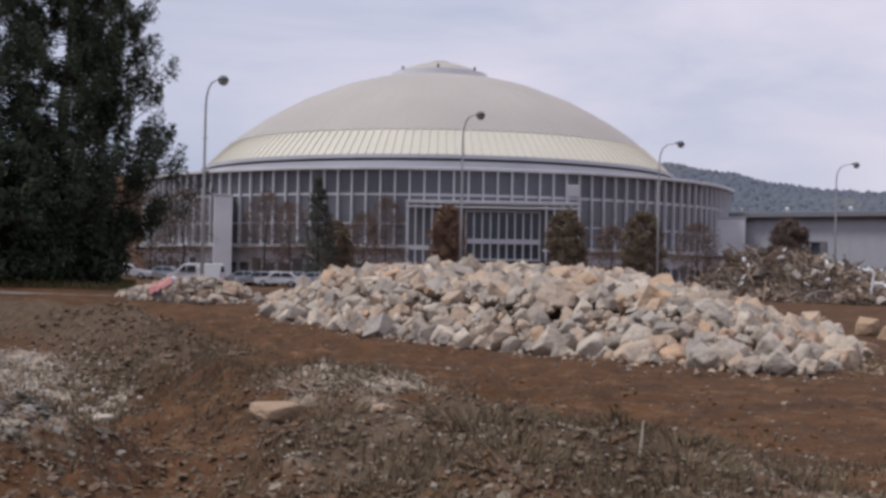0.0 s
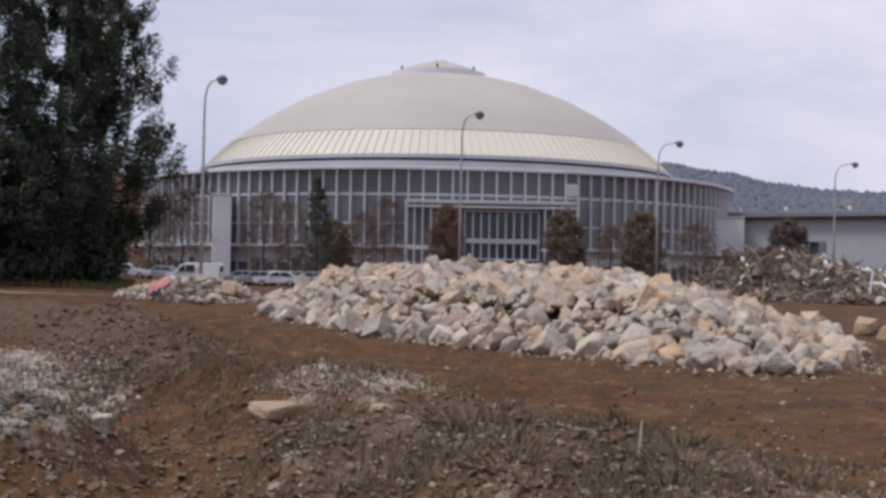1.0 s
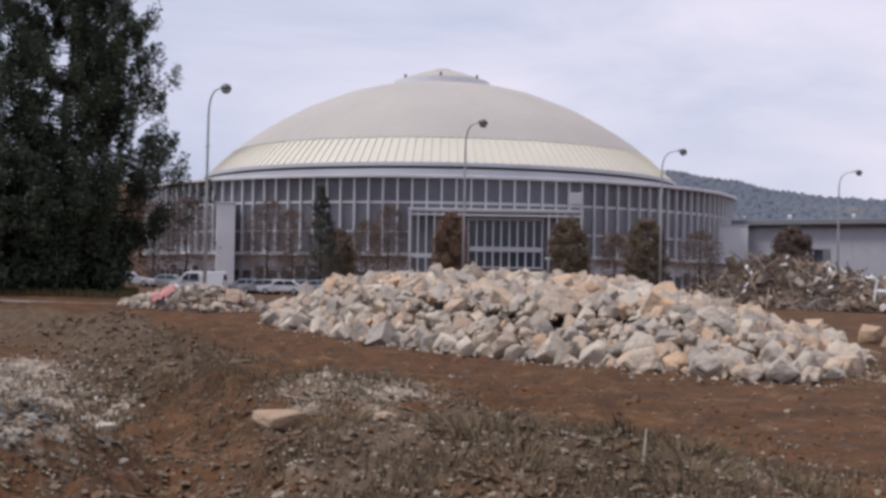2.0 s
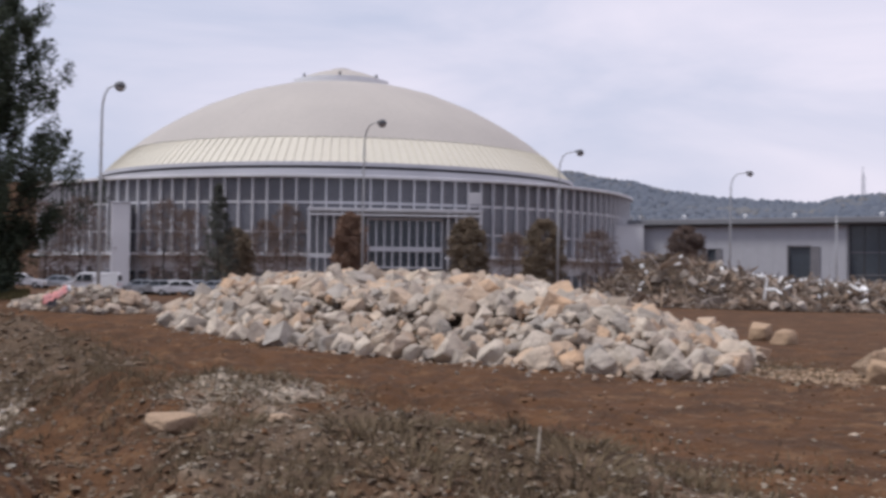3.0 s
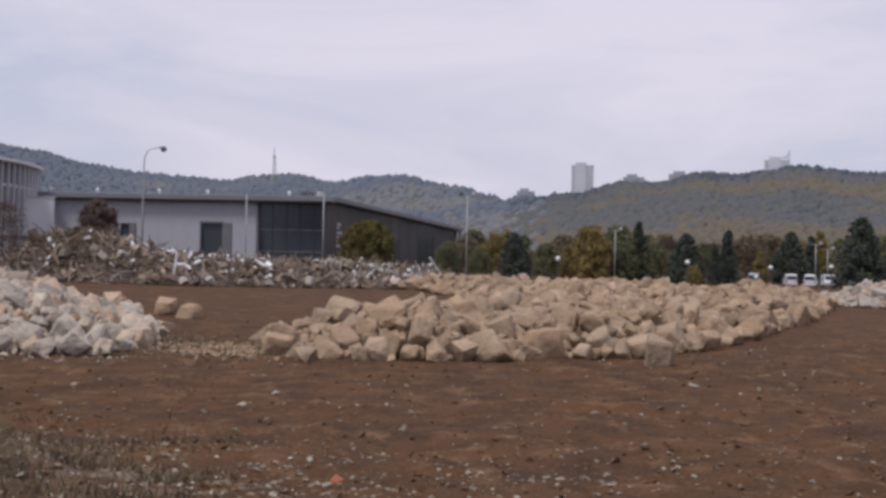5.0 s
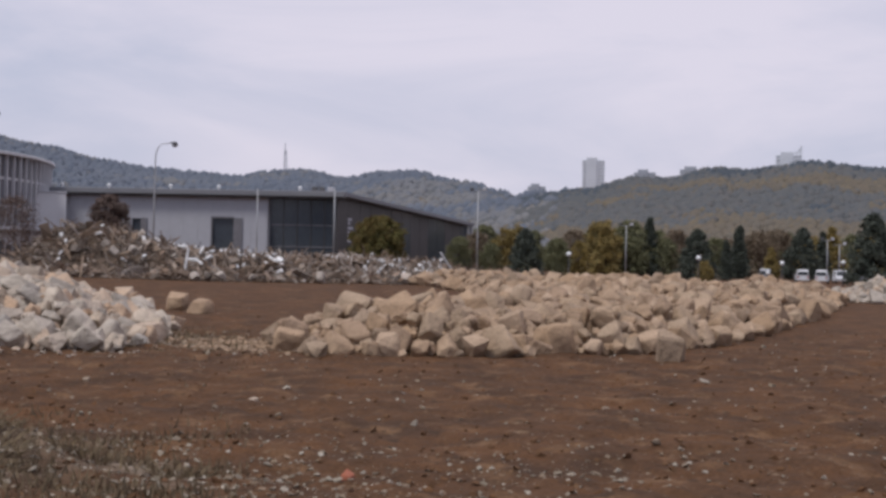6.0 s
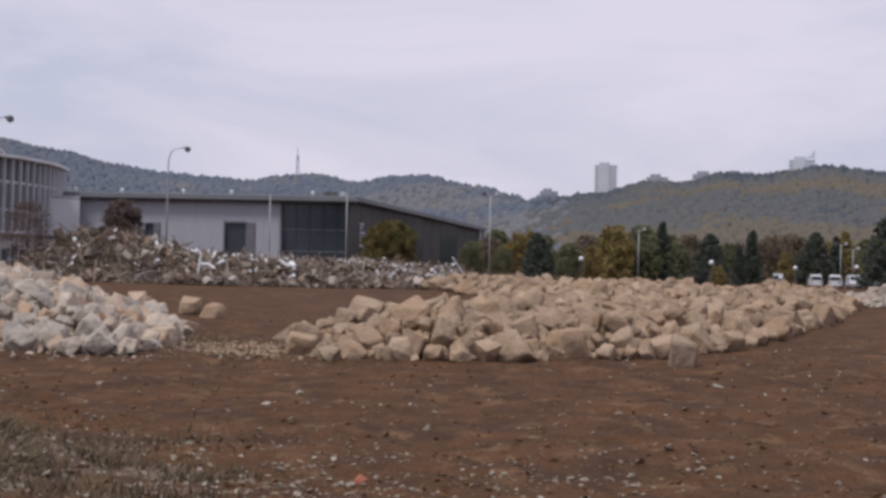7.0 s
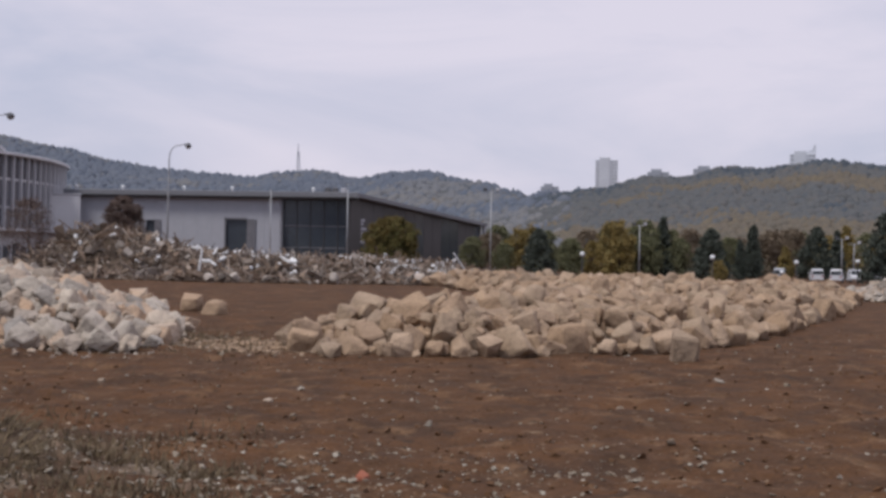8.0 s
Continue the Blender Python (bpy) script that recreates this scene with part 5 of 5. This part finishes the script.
for az, d, turn, paint in ((25.4, 150, 10, PAINT_WHITE), (26.2, 152, 14, PAINT_SILVER), (28.9, 150, 190, PAINT_WHITE), (29.4, 151, 12, PAINT_WHITE), (24.1, 150, 8, PAINT_SILVER)):
    vehicle(az, d, turn, paint, "pale car parked before the hall", "car", "cars before the hall")


# ---- grass verge and path under the pines ----
def verge():
    rng = random.Random(31)
    b = Bag()
    for _ in range(9000):
        az, d = rng.uniform(-26, -13.6), rng.uniform(81, 98)
        x, y = polar(az, d)
        z = gz(x, y)
        h, a = rng.uniform(0.15, 0.5), rng.uniform(0, 6.28)
        w = 0.05
        o = len(b.v)
        b.v += [(x - w * math.cos(a), y - w * math.sin(a), z), (x + w * math.cos(a), y + w * math.sin(a), z), (x + rng.uniform(-0.15, 0.15), y + rng.uniform(-0.15, 0.15), z + h)]
        b.f.append((o, o + 1, o + 2))
    tagged(new("rough_grass", b.mesh("rough_grass", GRASS)), "rough yellow-green grass under the pines", "grass", kind="stuff")
    p = Bag()
    n = 24
    for k in range(n + 1):
        az = -27 + 12.5 * k / n
        for d in (76.5 - 2.4 * (1 - k / n), 76.5 + 2.4 * (1 - k / n)):
            x, y = polar(az, d - 2.5 * (k / n) ** 2)
            p.v.append((x, y, gz(x, y) + 0.03))
    p.f = [(2 * k, 2 * k + 2, 2 * k + 3, 2 * k + 1) for k in range(n)]
    tagged(new("path", p.mesh("path", ASPHALT)), "worn grey asphalt path at the edge of the site", "path", kind="structure")


verge()


# ---- loose stones, weeds, litter ----
def stones(name, label, count, seed, area, size, shapes, material=STONES, pick=None):
    rng = random.Random(seed)
    b = Bag()
    for _ in range(count):
        for _ in range(30):
            x, y = area(rng)
            if pick is None or rng.random() < pick(x, y):
                break
        s = size(rng)
        m = Matrix.LocRotScale((x, y, gz(x, y) + s * 0.12), Euler((rng.uniform(-0.5, 0.5), rng.uniform(-0.5, 0.5), rng.uniform(0, 6.3))), (s, s, s * 0.8))
        me = shapes[rng.randrange(len(shapes))]
        b.add([v.co for v in me.vertices], [tuple(p.vertices) for p in me.polygons], m)
    tagged(new(name, b.mesh(name, material)), label, "stones", kind="stuff")


rng2 = random.Random(17)


def pebble_shapes():
    out = []
    for _ in range(10):
        pts = []
        for _ in range(9):
            d = Vector((rng2.gauss(0, 1), rng2.gauss(0, 1), rng2.gauss(0, 1))).normalized()
            pts.append((d.x * 0.5, d.y * 0.42, d.z * 0.32))
        out.append(hull(pts, "pebble", STONES))
    return out


PEBBLES = pebble_shapes()


def wide(rng):
    return polar(rng.uniform(-22, 52), 11 * (62 / 11) ** rng.random())


stones("gravel", "scattered grey and whitish gravel on the earth", 19000, 41, wide, lambda r: 0.025 + 0.11 * r.random() ** 3.5, PEBBLES, pick=lambda x, y: 0.02 + 1.3 * gravel_at(x, y))
stones("small_stones", "scattered fist-sized stones on the earth", 200, 42, wide, lambda r: 0.07 + 0.2 * r.random() ** 3, PEBBLES, pick=lambda x, y: 0.06 + 1.0 * gravel_at(x, y))


def rough_ground(rng):
    return polar(rng.uniform(-22, 12), 12 * (60 / 12) ** rng.random())


def pit_floor(rng):
    return rng.uniform(-24, -5), rng.uniform(27, 60)


stones("earth_clods", "crumbly brown clods of earth on the mounds", 9000, 43, rough_ground, lambda r: 0.04 + 0.17 * r.random() ** 2.5, PEBBLES, CLOD, pick=lambda x, y: 0.02 + 0.7 * smooth01(-3, 0, edge_gap(PIT, x, y)) + 0.8 * smooth01(27, 22, y) * smooth01(4, 0, x))
stones("soil_crumbs", "loose brown crumbs of earth on the bare ground", 4500, 47, wide, lambda r: 0.03 + 0.15 * r.random() ** 3, PEBBLES, CRUMB)
stones("pit_gravel", "whitish gravel and stones on the pit floor", 8000, 44, pit_floor, lambda r: 0.05 + 0.22 * r.random() ** 3, PEBBLES, PIT_STONE, pick=lambda x, y: smooth01(0.5, 4.0, edge_gap(PIT, x, y)) * smooth01(60, 52, y) * smooth01(29, 36, y))
stones("bank_clods", "earth clods and stones on the weedy far bank", 3200, 50, lambda r: polar(r.uniform(-24, -7), r.uniform(36, 68)), lambda r: 0.07 + 0.36 * r.random() ** 3, PEBBLES, CLOD, pick=lambda x, y: 0.01 + withered_at(x, y))
stones("grey_stones", "dark grey stones heaped at the near edge of the pit", 1300, 48, lambda r: (-6.3 + r.gauss(0, 0.8), 17.0 + r.gauss(0, 1.6)), lambda r: 0.05 + 0.24 * r.random() ** 3, PEBBLES, GREY_STONE)
stones("crest_gravel", "pale grey gravel on the crest of a mound", 3000, 49, lambda r: (-1.8 + r.gauss(0, 0.9), 26.1 + r.gauss(0, 1.5)), lambda r: 0.03 + 0.11 * r.random() ** 2.5, PEBBLES, STONES)


stones("pale_chippings", "fine pale chippings beside the boulders", 1500, 45, lambda r: (13.3 + r.gauss(0, 0.75), 34.6 + r.gauss(0, 1.4)), lambda r: 0.04 + 0.24 * r.random() ** 2.5, PEBBLES, PALE)
stones("heap_chippings", "small broken pieces along the foot of the heap", 1200, 46, lambda r: (lambda u, o: (-8 + 17.5 * u + o * 0.8, 61 - 27.5 * u ** 0.75 - abs(o)))(r.random(), r.gauss(0, 0.7)), lambda r: 0.06 + 0.22 * r.random() ** 2.5, PEBBLES, RUBBLE)


def loose_block(x, y, s, name, label, shape, turn=0.0, flat=1.0, material=None):
    me = shape.copy()
    if material:
        me.materials.clear()
        me.materials.append(material)
    ob = new(name, me)
    ob.matrix_world = Matrix.LocRotScale((x, y, gz(x, y) + 0.2 * s * flat), Euler((0.1, -0.1, turn)), (s, s, s * flat))
    return tagged(ob, label, "stone", "loose stones")


loose_block(-2.75, 22.0, 1.05, "stone_slab", "flat beige broken slab lying on gravel", ANGULAR[2], 0.5, 0.55, PALE)
loose_block(17.6, 53.0, 1.3, "loose_stone", "loose beige stone beside the heap", ROUND[1], 1.0)
loose_block(17.95, 50.8, 1.2, "loose_stone", "loose beige stone beside the heap", ROUND[3], 2.0)
loose_block(22.55, 26.6, 1.0, "loose_stone", "squarish pale boulder lying before the others", ROUND[8], 0.9, 1.6)
loose_block(13.95, 30.4, 0.62, "loose_stone", "small pale stone in front of the boulders", ROUND[4], 0.3)
loose_block(-8.6, 33.0, 0.55, "loose_stone", "grey stone on the gully side", ANGULAR[5], 0.8)
loose_block(-5.6, 30.6, 0.45, "loose_stone", "pale stone on the gully side", ANGULAR[6], 0.2)
loose_block(-11.6, 33.5, 0.8, "loose_stone", "grey stone on the gully side", ANGULAR[7], 1.2)
loose_block(-0.9, 20.2, 0.4, "loose_stone", "reddish stone among gravel", ANGULAR[8], 1.9, 1.0, PALE)
loose_block(6.95, 14.1, 0.26, "brick_piece", "broken red brick on the earth", ANGULAR[1], 0.6, 0.8, BRICK)
loose_block(8.7, 21.5, 0.22, "loose_stone", "small white stone on brown earth", ANGULAR[9], 0.6, 0.8)


WOOD = mat("weathered_wood", (0.48, 0.42, 0.34), (0.38, 0.33, 0.27), 4.0, 0.9)


def weeds():
    rng = random.Random(51)
    spots = [(0.6, 17.4, 1.0), (2.5, 17.3, 0.9), (3.1, 16.6, 0.7), (1.2, 18.4, 0.7), (-1.6, 19.5, 0.6), (2.9, 15.6, 0.8), (4.4, 16.1, 0.6), (-0.5, 22.6, 0.5), (-2.6, 16.2, 0.6), (0.9, 15.4, 0.8), (3.5, 18.6, 0.5), (-3.2, 23.0, 0.4), (5.2, 15.0, 0.5)]
    for x, y, s in spots:
        b = Bag()
        for _ in range(int(190 * s)):
            a, r0, h = rng.uniform(0, 6.28), 0.75 * s * rng.random() ** 0.6, s * rng.uniform(0.06, 0.3)
            px, py = r0 * math.cos(a), r0 * math.sin(a)
            q = rng.uniform(0, 6.28)
            lx, ly = px * 0.4 + 0.25 * h * math.cos(q), py * 0.4 + 0.25 * h * math.sin(q)
            w = rng.uniform(0.006, 0.018)
            z = gz(x + px, y + py) - gz(x, y) - 0.02
            b.tube([(px, py, z), (px + lx * 0.4, py + ly * 0.4, z + h * 0.6), (px + lx, py + ly, z + h)], [w, w * 0.8, w * 0.3], 3, False)
        ob = new("weed_tuft", b.mesh("weed_tuft", STRAW))
        ob.matrix_world = pose(x, y, gz(x, y))
        tagged(ob, "dry brown weed tuft on rough ground", "weeds", "weed tufts")
    low = Bag()
    for _ in range(40000):
        for _ in range(40):
            px, py = polar(rng.uniform(-22, 22), 12.5 * 4.4 ** rng.random())
            if rng.random() < 1.2 * (gravel_at(px, py) + 1.1 * smooth01(-2.5, 0.5, edge_gap(PIT, px, py)) * smooth01(5, 2, edge_gap(PIT, px, py))) * (0.35 + noise.noise((px * 0.8, py * 0.8, 8))) * (1 - bump_at(px, py, -4.9, 24.0, 1.2, 8.5, 12)):
                break
        z, a, h = gz(px, py), rng.uniform(0, 6.28), (0.05 + 0.16 * rng.random() ** 2) * (1 + 0.8 * smooth01(25, 45, py))
        o = len(low.v)
        low.v += [(px - 0.016 * math.cos(a), py - 0.016 * math.sin(a), z - 0.01), (px + 0.016 * math.cos(a), py + 0.016 * math.sin(a), z - 0.01), (px + rng.uniform(-0.08, 0.08), py + rng.uniform(-0.08, 0.08), z + h)]
        low.f.append((o, o + 1, o + 2))
    tagged(new("low_weeds", low.mesh("low_weeds", STRAW)), "low withered weeds over the gravelly mounds", "weeds", kind="stuff")
    ob = new("cut_stalk", Bag().tube([(0, 0, -0.05), (0.03, 0, 0.22), (0.05, 0.02, 0.46)], [0.02, 0.018, 0.01], 6).mesh("cut_stalk", WOOD))
    ob.matrix_world = pose(2.35, 15.6, gz(2.35, 15.6))
    tagged(ob, "pale split wooden stalk standing among weeds", "stalk")


weeds()


def litter():
    x, y = -15.3, 68.9
    z = gz(x, y) + 0.3
    root = thing("plastic_sheeting", pose(x, y, z, 0, 0, 20), "crumpled pink plastic sheeting on the rubble edge", "litter")
    rng = random.Random(61)
    b, n = Bag(), 9
    for i in range(n):
        for j in range(n):
            u, w = i / (n - 1) - 0.5, j / (n - 1) - 0.5
            b.v.append((1.25 * u, 0.5 * w + 0.3 * u, 0.75 + 0.55 * u - 1.1 * abs(w) ** 1.2 * 0.9 + 0.10 * rng.uniform(-1, 1)))
    b.f = [(i * n + j, (i + 1) * n + j, (i + 1) * n + j + 1, i * n + j + 1) for i in range(n - 1) for j in range(n - 1)]
    part("sheet", b, PINK, root, "", True)
    part("weight", Bag().box(-0.45, -0.2, -0.05, 0.1, 0.2, 0.5, c=0.1), LAMP_DARK, root, "dark bundle under the sheet")
    bx, by = -14.75, 69.4
    prof = [(0.001, 0.34), (0.13, 0.33), (0.21, 0.2), (0.22, 0.08), (0.16, 0.0)]
    sack = new("plastic_sack", Bag().lathe(prof, 12).mesh("plastic_sack", WHITE_PLASTIC, True))
    sack.matrix_world = pose(bx, by, gz(bx, by) + 1.05)
    tagged(sack, "small white plastic sack on the rubble", "sack")


litter()
